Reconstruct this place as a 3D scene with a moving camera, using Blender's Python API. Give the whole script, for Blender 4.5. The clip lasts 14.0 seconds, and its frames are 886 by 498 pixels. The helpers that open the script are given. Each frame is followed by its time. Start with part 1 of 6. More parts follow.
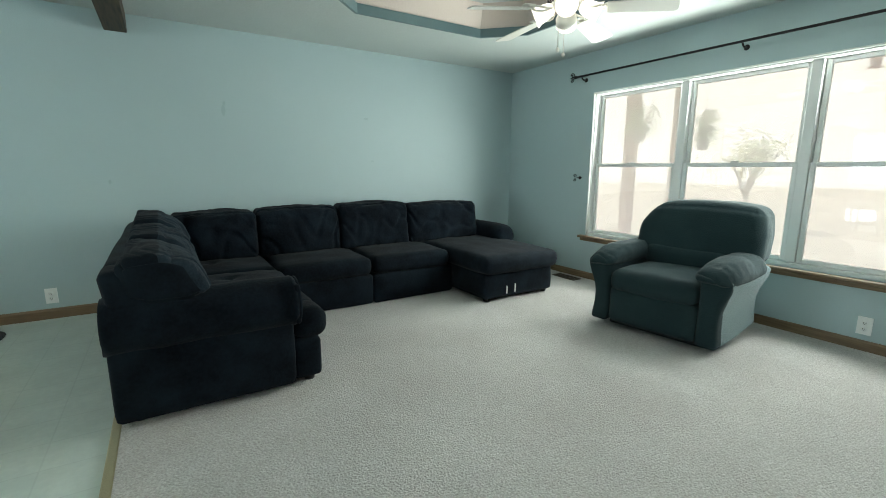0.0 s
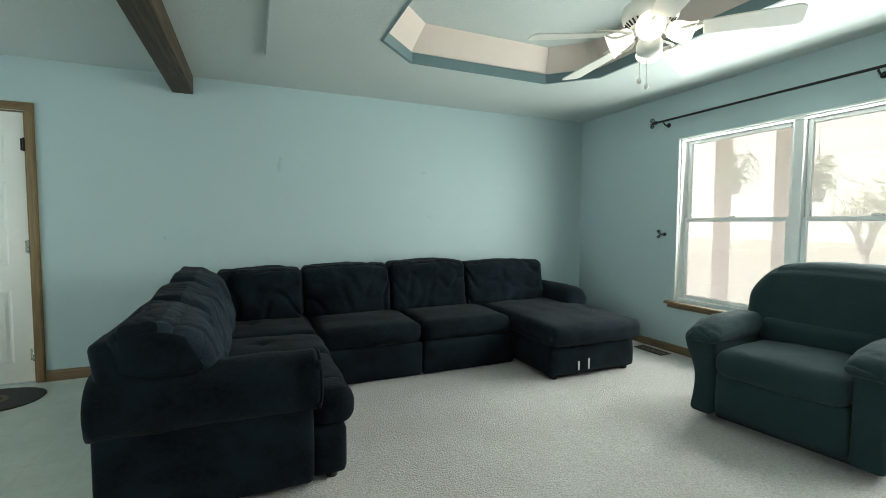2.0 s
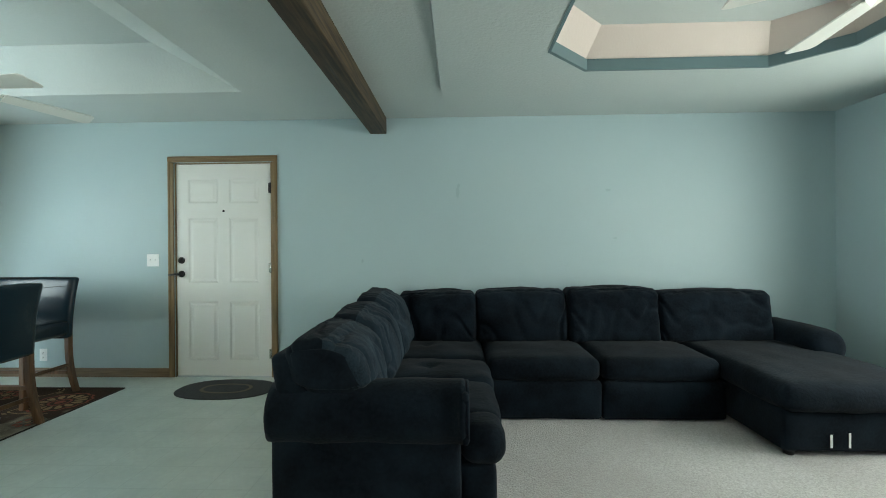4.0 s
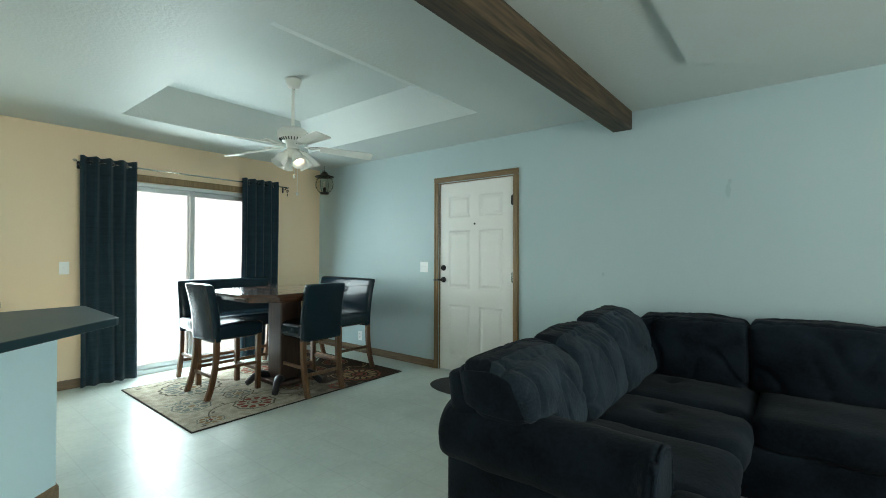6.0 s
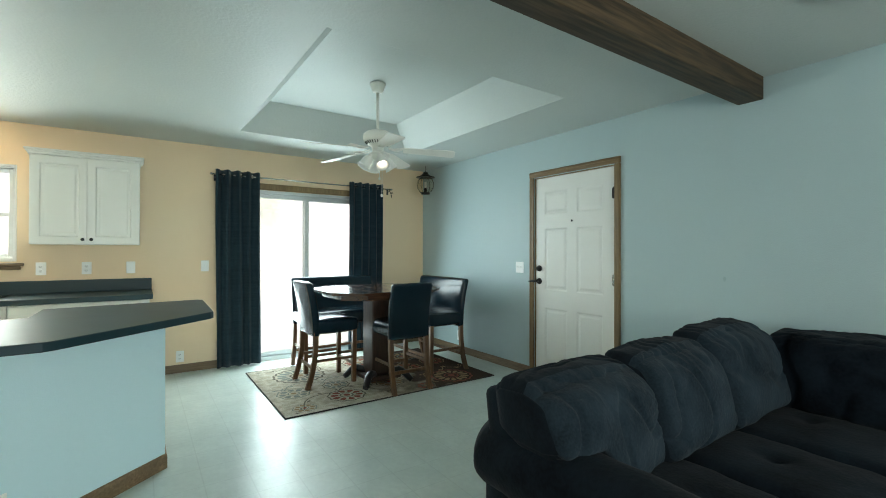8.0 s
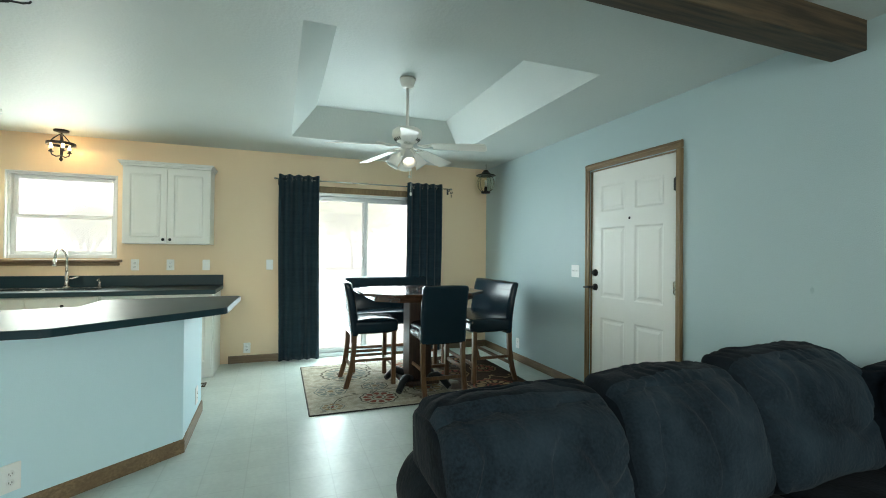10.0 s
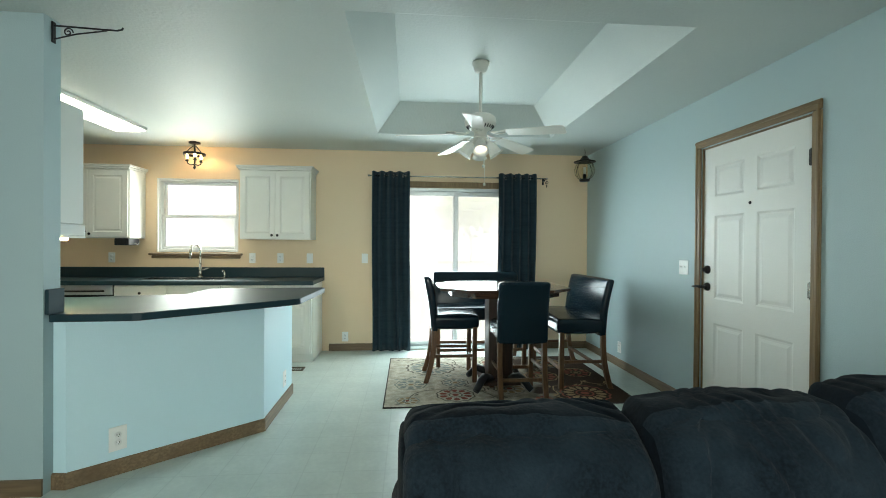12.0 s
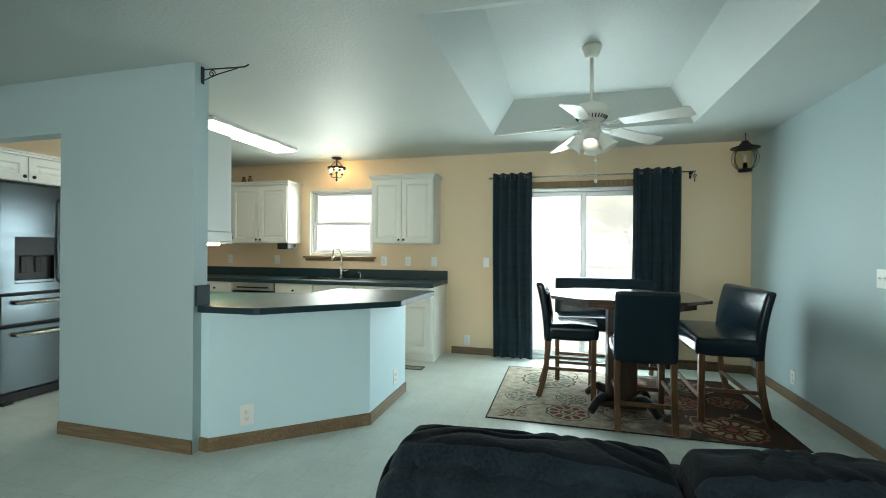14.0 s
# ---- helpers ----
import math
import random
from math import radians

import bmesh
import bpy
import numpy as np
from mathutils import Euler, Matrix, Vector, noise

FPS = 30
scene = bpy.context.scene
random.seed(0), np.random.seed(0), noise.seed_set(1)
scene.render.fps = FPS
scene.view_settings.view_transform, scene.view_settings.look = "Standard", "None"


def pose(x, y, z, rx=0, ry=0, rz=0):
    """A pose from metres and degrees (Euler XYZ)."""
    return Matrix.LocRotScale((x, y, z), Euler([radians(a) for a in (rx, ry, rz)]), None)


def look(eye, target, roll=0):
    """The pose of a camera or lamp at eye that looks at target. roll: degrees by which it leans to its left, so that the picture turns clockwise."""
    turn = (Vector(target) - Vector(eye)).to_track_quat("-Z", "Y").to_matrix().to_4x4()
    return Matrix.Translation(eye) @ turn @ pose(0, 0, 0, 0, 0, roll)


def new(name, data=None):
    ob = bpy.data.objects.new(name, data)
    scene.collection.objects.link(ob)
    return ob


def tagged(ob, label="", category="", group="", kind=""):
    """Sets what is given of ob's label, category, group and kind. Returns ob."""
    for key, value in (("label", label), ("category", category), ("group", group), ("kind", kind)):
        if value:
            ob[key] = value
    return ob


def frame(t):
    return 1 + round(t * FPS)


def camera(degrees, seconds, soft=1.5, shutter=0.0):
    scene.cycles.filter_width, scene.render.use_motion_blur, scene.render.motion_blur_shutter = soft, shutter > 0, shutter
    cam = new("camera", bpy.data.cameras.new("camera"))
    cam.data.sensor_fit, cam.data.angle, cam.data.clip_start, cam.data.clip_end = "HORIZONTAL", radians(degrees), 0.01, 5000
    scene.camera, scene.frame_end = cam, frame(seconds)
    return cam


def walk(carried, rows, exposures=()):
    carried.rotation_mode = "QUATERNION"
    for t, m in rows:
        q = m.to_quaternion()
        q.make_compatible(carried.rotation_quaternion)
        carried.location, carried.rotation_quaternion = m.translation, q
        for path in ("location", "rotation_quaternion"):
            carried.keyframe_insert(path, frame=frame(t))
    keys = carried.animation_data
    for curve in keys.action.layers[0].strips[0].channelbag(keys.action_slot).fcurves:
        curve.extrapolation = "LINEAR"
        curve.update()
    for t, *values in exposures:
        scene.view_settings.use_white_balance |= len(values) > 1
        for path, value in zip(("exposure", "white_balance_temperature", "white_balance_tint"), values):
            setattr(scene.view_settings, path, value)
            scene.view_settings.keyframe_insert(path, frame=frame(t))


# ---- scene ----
cam = camera(90.3, 14.0, 0.95)
PATH = [
    (0, (0.076, 0.074, 1.221), (1.124, 1.74, 0.863), 0.3),
    (0.5, (0.145, 0.122, 1.222), (1.123, 1.838, 0.914), 0.3),
    (1, (0.243, 0.203, 1.226), (1.168, 1.959, 0.978), 0.2),
    (1.5, (0.337, 0.328, 1.219), (1.229, 2.109, 1.043), 0.2),
    (2, (0.372, 0.423, 1.219), (1.163, 2.257, 1.107), 0.2),
    (2.2, (0.384, 0.437, 1.217), (1.094, 2.305, 1.133), 0.1),
    (4.5, (0.701, 0.684, 1.227), (0.316, 2.647, 1.23), -0.2),
    (5, (0.798, 0.827, 1.266), (0.063, 2.687, 1.273), 0.1),
    (5.5, (0.867, 0.868, 1.253), (-0.123, 2.606, 1.281), 0.2),
    (6, (0.988, 0.913, 1.273), (-0.265, 2.472, 1.293), 0.2),
    (6.5, (1.035, 0.991, 1.259), (-0.351, 2.433, 1.282), 0.3),
    (7, (1.044, 1.109, 1.249), (-0.424, 2.467, 1.272), 0.2),
    (7.5, (1.076, 1.23, 1.258), (-0.504, 2.455, 1.284), 0.2),
    (8, (1.129, 1.315, 1.294), (-0.519, 2.447, 1.302), 0.1),
    (8.5, (1.21, 1.434, 1.293), (-0.542, 2.398, 1.305), 0.0),
    (8.7, (1.219, 1.488, 1.298), (-0.564, 2.394, 1.307), -0.0),
    (10.8, (1.259, 2.183, 1.275), (-0.669, 2.717, 1.278), 0.6),
    (11, (1.275, 2.185, 1.287), (-0.669, 2.655, 1.281), 0.5),
    (11.5, (1.248, 2.28, 1.264), (-0.728, 2.588, 1.261), 0.6),
    (12, (1.144, 2.422, 1.278), (-0.85, 2.58, 1.266), 0.4),
    (12.5, (1.07, 2.54, 1.289), (-0.93, 2.54, 1.281), 0.4),
    (13, (1.044, 2.623, 1.295), (-0.953, 2.505, 1.29), 0.5),
    (13.5, (1.046, 2.72, 1.291), (-0.921, 2.356, 1.288), 0.4),
    (14, (0.993, 2.795, 1.283), (-0.937, 2.268, 1.283), 0.4),
]
walk(cam, [(t, look(eye, target, roll)) for t, eye, target, roll in PATH],
     [(0, 1.60), (2.2, 1.66), (4.5, 1.60), (8.5, 1.55), (14, 1.48)])

# ---- world, sun, window light ----
scene.view_settings.exposure = 1.5
world = bpy.data.worlds.new("sky")
scene.world = world
world.use_nodes = True
_nt = world.node_tree
_sky = _nt.nodes.new("ShaderNodeTexSky")
_sky.sky_type, _sky.sun_disc = "NISHITA", False
_sky.sun_elevation, _sky.sun_rotation = radians(55), radians(0)
_nt.links.new(_sky.outputs[0], _nt.nodes["Background"].inputs[0])
_nt.nodes["Background"].inputs[1].default_value = 0.15

sun = new("sun", bpy.data.lights.new("sun", "SUN"))
sun.data.energy, sun.data.angle, sun.data.color = 5.0, radians(3), (1.0, 0.95, 0.86)
sun.matrix_world = look((0, 30, 43), (0, 0, 0))


def window_light(name, at, target, w, h, power, color, spread=150):
    d = bpy.data.lights.new(name, "AREA")
    d.shape, d.size, d.size_y, d.energy, d.color = "RECTANGLE", w, h, power, color
    d.spread = radians(spread)
    ob = new(name, d)
    ob.matrix_world = look(at, target)
    return ob


DAY = (0.91, 1.0, 0.93)
COOL = (0.76, 0.95, 0.97)
window_light("daylight_front_window", (4.075, 1.93, 1.27), (0, 1.93, 1.48), 2.8, 1.46, 36, DAY, 160)
window_light("daylight_patio_door", (-4.20, 2.985, 1.02), (0, 2.985, 0.3), 1.04, 1.8, 25, COOL, 170)
window_light("daylight_kitchen_window", (-4.335, -0.07, 1.62), (0, -0.07, 1.5), 0.85, 0.8, 8, DAY)

# ---- materials ----


def material(name, color, rough=0.6, metal=0.0, grain=0.0, grain_scale=200.0, stain=0.0, stain_scale=2.5,
             bump=0.0, bump_scale=120.0, sheen=0.0, coat=0.0, spec=0.5, color2=None, stretch=(1, 1, 1), rough_var=0.0, per_object=0.0):
    """A paint or solid with fine grain, broad stains and relief, all at real-world size."""
    m = bpy.data.materials.new(name)
    m.use_nodes = True
    nt = m.node_tree
    b = nt.nodes["Principled BSDF"]
    b.inputs["Roughness"].default_value = rough
    b.inputs["Metallic"].default_value = metal
    b.inputs["Sheen Weight"].default_value = sheen
    b.inputs["Coat Weight"].default_value = coat
    b.inputs["Specular IOR Level"].default_value = spec
    tc = nt.nodes.new("ShaderNodeTexCoord")
    mp = nt.nodes.new("ShaderNodeMapping")
    mp.inputs["Scale"].default_value = stretch
    nt.links.new(tc.outputs["Object"], mp.inputs["Vector"])
    c2 = color2 or tuple(v * 0.6 for v in color)
    col = None

    def noise_mix(scale, amount, first, second, detail, lo=0.35, hi=0.65):
        n = nt.nodes.new("ShaderNodeTexNoise")
        n.inputs["Scale"].default_value, n.inputs["Detail"].default_value = scale, detail
        nt.links.new(mp.outputs[0], n.inputs["Vector"])
        r = nt.nodes.new("ShaderNodeMapRange")
        r.inputs["From Min"].default_value, r.inputs["From Max"].default_value = lo, hi
        r.inputs["To Max"].default_value = amount
        nt.links.new(n.outputs["Fac"], r.inputs["Value"])
        x = nt.nodes.new("ShaderNodeMix")
        x.data_type = "RGBA"
        nt.links.new(r.outputs[0], x.inputs["Factor"])
        if isinstance(first, tuple):
            x.inputs["A"].default_value = (*first, 1)
        else:
            nt.links.new(first, x.inputs["A"])
        x.inputs["B"].default_value = (*second, 1)
        return x.outputs["Result"], n

    col = color
    if stain:
        col, n1 = noise_mix(stain_scale, stain, col, c2, 5.0)
        if rough_var:
            rr = nt.nodes.new("ShaderNodeMapRange")
            rr.inputs["To Min"].default_value, rr.inputs["To Max"].default_value = rough - rough_var, rough + rough_var
            nt.links.new(n1.outputs["Fac"], rr.inputs["Value"])
            nt.links.new(rr.outputs[0], b.inputs["Roughness"])
    if grain:
        col, _ = noise_mix(grain_scale, grain, col, c2, 3.0)
    if per_object:
        oi = nt.nodes.new("ShaderNodeObjectInfo")
        hs = nt.nodes.new("ShaderNodeHueSaturation")
        r = nt.nodes.new("ShaderNodeMapRange")
        r.inputs["To Min"].default_value, r.inputs["To Max"].default_value = 1 - per_object, 1 + per_object
        nt.links.new(oi.outputs["Random"], r.inputs["Value"])
        nt.links.new(r.outputs[0], hs.inputs["Value"])
        if isinstance(col, tuple):
            hs.inputs["Color"].default_value = (*col, 1)
        else:
            nt.links.new(col, hs.inputs["Color"])
        col = hs.outputs[0]
    if isinstance(col, tuple):
        b.inputs["Base Color"].default_value = (*col, 1)
    else:
        nt.links.new(col, b.inputs["Base Color"])
    if bump:
        n = nt.nodes.new("ShaderNodeTexNoise")
        n.inputs["Scale"].default_value, n.inputs["Detail"].default_value = bump_scale, 4.0
        nt.links.new(mp.outputs[0], n.inputs["Vector"])
        bp = nt.nodes.new("ShaderNodeBump")
        bp.inputs["Strength"].default_value, bp.inputs["Distance"].default_value = bump, 0.01
        nt.links.new(n.outputs["Fac"], bp.inputs["Height"])
        nt.links.new(bp.outputs[0], b.inputs["Normal"])
    return m


def glow(name, color, strength, base=None):
    m = bpy.data.materials.new(name)
    m.use_nodes = True
    b = m.node_tree.nodes["Principled BSDF"]
    b.inputs["Base Color"].default_value = (*(base or color), 1)
    b.inputs["Emission Color"].default_value = (*color, 1)
    b.inputs["Emission Strength"].default_value = strength
    return m


def glass(name, color=(1, 1, 1), rough=0.0):
    m = bpy.data.materials.new(name)
    m.use_nodes = True
    b = m.node_tree.nodes["Principled BSDF"]
    b.inputs["Base Color"].default_value = (*color, 1)
    b.inputs["Transmission Weight"].default_value = 1.0
    b.inputs["Roughness"].default_value = rough
    b.inputs["IOR"].default_value = 1.45
    return m


def wood(name, dark, light, rough=0.45, along="Y", coat=0.0, size=9.0):
    """Long-grained wood: noise stretched along one axis of the object."""
    st = {"X": (0.06, 1, 1), "Y": (1, 0.06, 1), "Z": (1, 1, 0.06)}[along]
    return material(name, light, rough, grain=0.9, grain_scale=size * 9, stain=0.7, stain_scale=size, color2=dark,
                    bump=0.15, bump_scale=size * 12, stretch=st, coat=coat, per_object=0.08)


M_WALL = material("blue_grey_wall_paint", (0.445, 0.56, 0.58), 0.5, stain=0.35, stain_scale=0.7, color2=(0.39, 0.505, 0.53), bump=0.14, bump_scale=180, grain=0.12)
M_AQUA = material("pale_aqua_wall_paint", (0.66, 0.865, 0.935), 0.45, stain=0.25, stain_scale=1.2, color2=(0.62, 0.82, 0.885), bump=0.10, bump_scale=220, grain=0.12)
M_TAN = material("tan_wall_paint", (0.845, 0.665, 0.455), 0.5, stain=0.3, stain_scale=0.9, color2=(0.79, 0.58, 0.38), bump=0.14, bump_scale=180, grain=0.1)
M_CEIL = material("textured_white_ceiling", (0.585, 0.63, 0.605), 0.55, stain=0.35, stain_scale=1.4, color2=(0.51, 0.57, 0.56), bump=0.26, bump_scale=50, grain=0.2, grain_scale=70)
# Beige tint puts the warm light on the tray slopes into their colour.
M_TRAYIN = material("warm_lit_tray_paint", (0.66, 0.56, 0.50), 0.6, stain=0.3, stain_scale=1.5, color2=(0.58, 0.48, 0.42), bump=0.15, bump_scale=60)
M_BAND = material("teal_grey_trim_paint", (0.12, 0.19, 0.205), 0.4, stain=0.3, bump=0.05)
M_CARPET = material("beige_pile_carpet", (0.69, 0.665, 0.645), 0.95, grain=0.65, grain_scale=120, stain=0.5, stain_scale=1.1, color2=(0.37, 0.342, 0.325), bump=1.0, bump_scale=110, sheen=0.25, spec=0.1)
M_VINYL = material("pale_vinyl_floor", (0.67, 0.735, 0.69), 0.34, stain=0.4, stain_scale=5, color2=(0.50, 0.565, 0.53), grain=0.3, grain_scale=30, bump=0.08, bump_scale=30, rough_var=0.07)


def tile_print(m, size, amount):
    """Faint joints of a printed tile pattern on sheet vinyl."""
    nt = m.node_tree
    b = nt.nodes["Principled BSDF"]
    src = b.inputs["Base Color"].links[0].from_socket
    tc, br = nt.nodes.new("ShaderNodeTexCoord"), nt.nodes.new("ShaderNodeTexBrick")
    br.offset = 0.0
    br.inputs["Scale"].default_value = 1.0
    br.inputs["Brick Width"].default_value, br.inputs["Row Height"].default_value = size, size
    br.inputs["Mortar Size"].default_value, br.inputs["Mortar Smooth"].default_value = 0.006, 1.0
    br.inputs["Color1"].default_value, br.inputs["Color2"].default_value = (1, 1, 1, 1), (0.98, 0.98, 0.98, 1)
    br.inputs["Mortar"].default_value = (amount, amount, amount, 1)
    nt.links.new(tc.outputs["Object"], br.inputs["Vector"])
    mx = nt.nodes.new("ShaderNodeMix")
    mx.data_type, mx.blend_type = "RGBA", "MULTIPLY"
    mx.inputs["Factor"].default_value = 1.0
    nt.links.new(src, mx.inputs["A"])
    nt.links.new(br.outputs["Color"], mx.inputs["B"])
    nt.links.new(mx.outputs["Result"], b.inputs["Base Color"])


tile_print(M_VINYL, 0.23, 0.89)
M_STRIP = material("brass_carpet_strip", (0.55, 0.47, 0.30), 0.4, 0.6, grain=0.3)
M_BASE = wood("brown_baseboard_wood", (0.15, 0.095, 0.052), (0.27, 0.185, 0.105), 0.45, "Y")
M_BASEX = wood("brown_baseboard_wood_long", (0.15, 0.095, 0.052), (0.27, 0.185, 0.105), 0.45, "X")
M_OAK = wood("oak_casing_wood", (0.17, 0.105, 0.045), (0.28, 0.185, 0.085), 0.45, "Z")
M_OAKX = wood("oak_casing_wood_long", (0.17, 0.105, 0.045), (0.28, 0.185, 0.085), 0.45, "X")
M_BEAM = wood("dark_stained_beam_wood", (0.018, 0.011, 0.006), (0.105, 0.068, 0.033), 0.65, "Y", size=6)
M_WHITE = material("white_paint", (0.80, 0.80, 0.77), 0.4, stain=0.2, stain_scale=3, color2=(0.72, 0.72, 0.69), bump=0.04)
M_DOORW = material("white_door_paint", (0.82, 0.81, 0.77), 0.42, stain=0.25, stain_scale=3, color2=(0.73, 0.72, 0.68), bump=0.06, bump_scale=90)
M_VINYLW = material("white_vinyl_frame", (0.82, 0.83, 0.82), 0.35, stain=0.2, color2=(0.72, 0.73, 0.72))
M_ALU = material("aluminium_frame", (0.62, 0.65, 0.66), 0.35, 0.7, grain=0.2)
M_BLACK = material("black_metal", (0.018, 0.018, 0.02), 0.4, 0.6, grain=0.3, color2=(0.04, 0.035, 0.03))
M_BLACKP = material("black_plastic", (0.018, 0.019, 0.021), 0.35, spec=0.3, grain=0.2)
M_PLATE = material("white_outlet_plastic", (0.90, 0.91, 0.90), 0.35, stain=0.05)
M_COUNTER = material("dark_slate_laminate", (0.011, 0.036, 0.048), 0.44, spec=0.3, grain=0.3, grain_scale=260, stain=0.12, stain_scale=4, color2=(0.020, 0.042, 0.052), rough_var=0.02)
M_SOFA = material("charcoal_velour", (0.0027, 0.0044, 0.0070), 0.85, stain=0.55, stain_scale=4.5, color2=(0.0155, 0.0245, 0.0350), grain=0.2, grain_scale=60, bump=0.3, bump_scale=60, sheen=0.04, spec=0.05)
# Lighter copy of the brushed velour, with the window's light put into its colour.
M_SOFA_LIT = material("window_lit_brushed_velour", (0.0085, 0.0135, 0.0190), 0.85, stain=0.75, stain_scale=5.0, color2=(0.030, 0.047, 0.063), grain=0.35, grain_scale=110, bump=0.5, bump_scale=70, sheen=0.05, spec=0.06)
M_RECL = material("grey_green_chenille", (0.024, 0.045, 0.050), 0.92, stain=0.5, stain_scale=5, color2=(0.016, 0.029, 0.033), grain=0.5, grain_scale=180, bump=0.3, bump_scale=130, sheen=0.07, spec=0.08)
M_LEATHER = material("black_bonded_leather", (0.005, 0.016, 0.025), 0.22, spec=0.32, stain=0.15, stain_scale=5, color2=(0.009, 0.022, 0.032), bump=0.06, bump_scale=120, rough_var=0.04)
M_CHAIRWOOD = wood("brown_chair_wood", (0.10, 0.045, 0.018), (0.24, 0.115, 0.05), 0.4, "Z")
M_TABLE = wood("dark_cherry_table_wood", (0.032, 0.014, 0.008), (0.095, 0.042, 0.022), 0.18, "Y", coat=0.6)
M_PEDESTAL = wood("dark_cherry_pedestal_wood", (0.026, 0.012, 0.007), (0.080, 0.036, 0.019), 0.5, "Z")
M_CURTAIN = material("navy_woven_curtain", (0.010, 0.025, 0.036), 0.85, grain=0.35, grain_scale=14, color2=(0.028, 0.056, 0.072), stain=0.25, stain_scale=2, bump=0.2, bump_scale=22, stretch=(0.4, 0.4, 11), sheen=0.10, spec=0.2)
M_STEEL = material("brushed_steel", (0.095, 0.112, 0.120), 0.18, 1.0, grain=0.2, grain_scale=40, stain=0.1, stain_scale=2, stretch=(0.4, 0.4, 8), color2=(0.060, 0.072, 0.078), rough_var=0.06)
M_CHROME = material("nickel", (0.62, 0.60, 0.56), 0.22, 1.0, grain=0.1)
M_GLASS = glass("window_glass")


def veil_material(name):
    """Added glare sheet: lets half the light straight through, scatters the rest as haze."""
    m = bpy.data.materials.new(name)
    m.use_nodes = True
    nt = m.node_tree
    out = nt.nodes["Material Output"]
    tr, tl, mx = nt.nodes.new("ShaderNodeBsdfTransparent"), nt.nodes.new("ShaderNodeBsdfTranslucent"), nt.nodes.new("ShaderNodeMixShader")
    tl.inputs["Color"].default_value = (0.9, 0.9, 0.88, 1)
    mx.inputs[0].default_value = 0.45
    nt.links.new(tr.outputs[0], mx.inputs[1])
    nt.links.new(tl.outputs[0], mx.inputs[2])
    nt.links.new(mx.outputs[0], out.inputs["Surface"])
    return m


M_VEIL = veil_material("window_glare_veil")
M_CLEAR = glass("lantern_glass", (0.95, 0.94, 0.88), 0.05)
M_CLEAR.node_tree.nodes["Principled BSDF"].inputs["IOR"].default_value = 1.08
M_SIDING = material("outside_siding", (0.55, 0.5, 0.44), 0.7, stain=0.3)

# ---- mesh helpers ----


def link(name, bm, mat, parent=None, label="", smooth=False):
    bmesh.ops.recalc_face_normals(bm, faces=bm.faces)
    me = bpy.data.meshes.new(name)
    bm.to_mesh(me)
    bm.free()
    if smooth:
        for p in me.polygons:
            p.use_smooth = True
    me.materials.append(mat)
    ob = new(name, me)
    ob.parent = parent
    if label:
        ob["label"] = label
    return ob


def part(name, bm, mat, parent, label="", smooth=False):
    return link(name, bm, mat, parent, label, smooth)


def thing(name, label, category, m=None, group="", kind=""):
    ob = new(name)
    ob.empty_display_size = 0.1
    if m is not None:
        ob.matrix_basis = m
    return tagged(ob, label, category, group, kind)


def box(lo, hi, bevel=0.0, seg=2, bm=None, m=None):
    """An axis-aligned box between two corners, with rounded edges."""
    out = bm if bm is not None else bmesh.new()
    tmp = bmesh.new()
    bmesh.ops.create_cube(tmp, size=1.0)
    for v in tmp.verts:
        v.co = Vector([lo[i] + (v.co[i] + 0.5) * (hi[i] - lo[i]) for i in range(3)])
    if bevel:
        bmesh.ops.bevel(tmp, geom=list(tmp.edges), offset=bevel, segments=seg, affect="EDGES", profile=0.5)
    if m is not None:
        bmesh.ops.transform(tmp, matrix=m, verts=tmp.verts)
    add(out, tmp)
    return out


def add(bm, tmp):
    """Put the mesh tmp into bm."""
    table = {}
    for v in tmp.verts:
        table[v] = bm.verts.new(v.co)
    for f in tmp.faces:
        try:
            g = bm.faces.new([table[v] for v in f.verts])
            g.smooth = f.smooth
        except ValueError:
            pass
    tmp.free()
    return bm


def rod(a, b, r, r2=None, n=10, bm=None):
    """A round or tapered bar from a to b."""
    out = bm if bm is not None else bmesh.new()
    tmp = bmesh.new()
    a, b = Vector(a), Vector(b)
    bmesh.ops.create_cone(tmp, cap_ends=True, segments=n, radius1=r, radius2=r if r2 is None else r2, depth=(b - a).length)
    q = (b - a).to_track_quat("Z", "Y").to_matrix().to_4x4()
    bmesh.ops.transform(tmp, matrix=Matrix.Translation((a + b) / 2) @ q, verts=tmp.verts)
    for f in tmp.faces:
        f.smooth = len(f.verts) == 4
    return add(out, tmp)


def lathe(profile, n=24, bm=None, m=None):
    """Turn a profile of (radius, z) round the z axis."""
    out = bm if bm is not None else bmesh.new()
    tmp = bmesh.new()
    rings = []
    for r, z in profile:
        if r < 1e-5:
            rings.append([tmp.verts.new((0, 0, z))])
        else:
            rings.append([tmp.verts.new((r * math.cos(2 * math.pi * k / n), r * math.sin(2 * math.pi * k / n), z)) for k in range(n)])
    for p, q in zip(rings, rings[1:]):
        for k in range(n):
            vs = [p[k % len(p)], p[(k + 1) % len(p)], q[(k + 1) % len(q)], q[k % len(q)]]
            vs = list(dict.fromkeys(vs))
            if len(vs) > 2:
                f = tmp.faces.new(vs)
                f.smooth = True
    if m is not None:
        bmesh.ops.transform(tmp, matrix=m, verts=tmp.verts)
    return add(out, tmp)


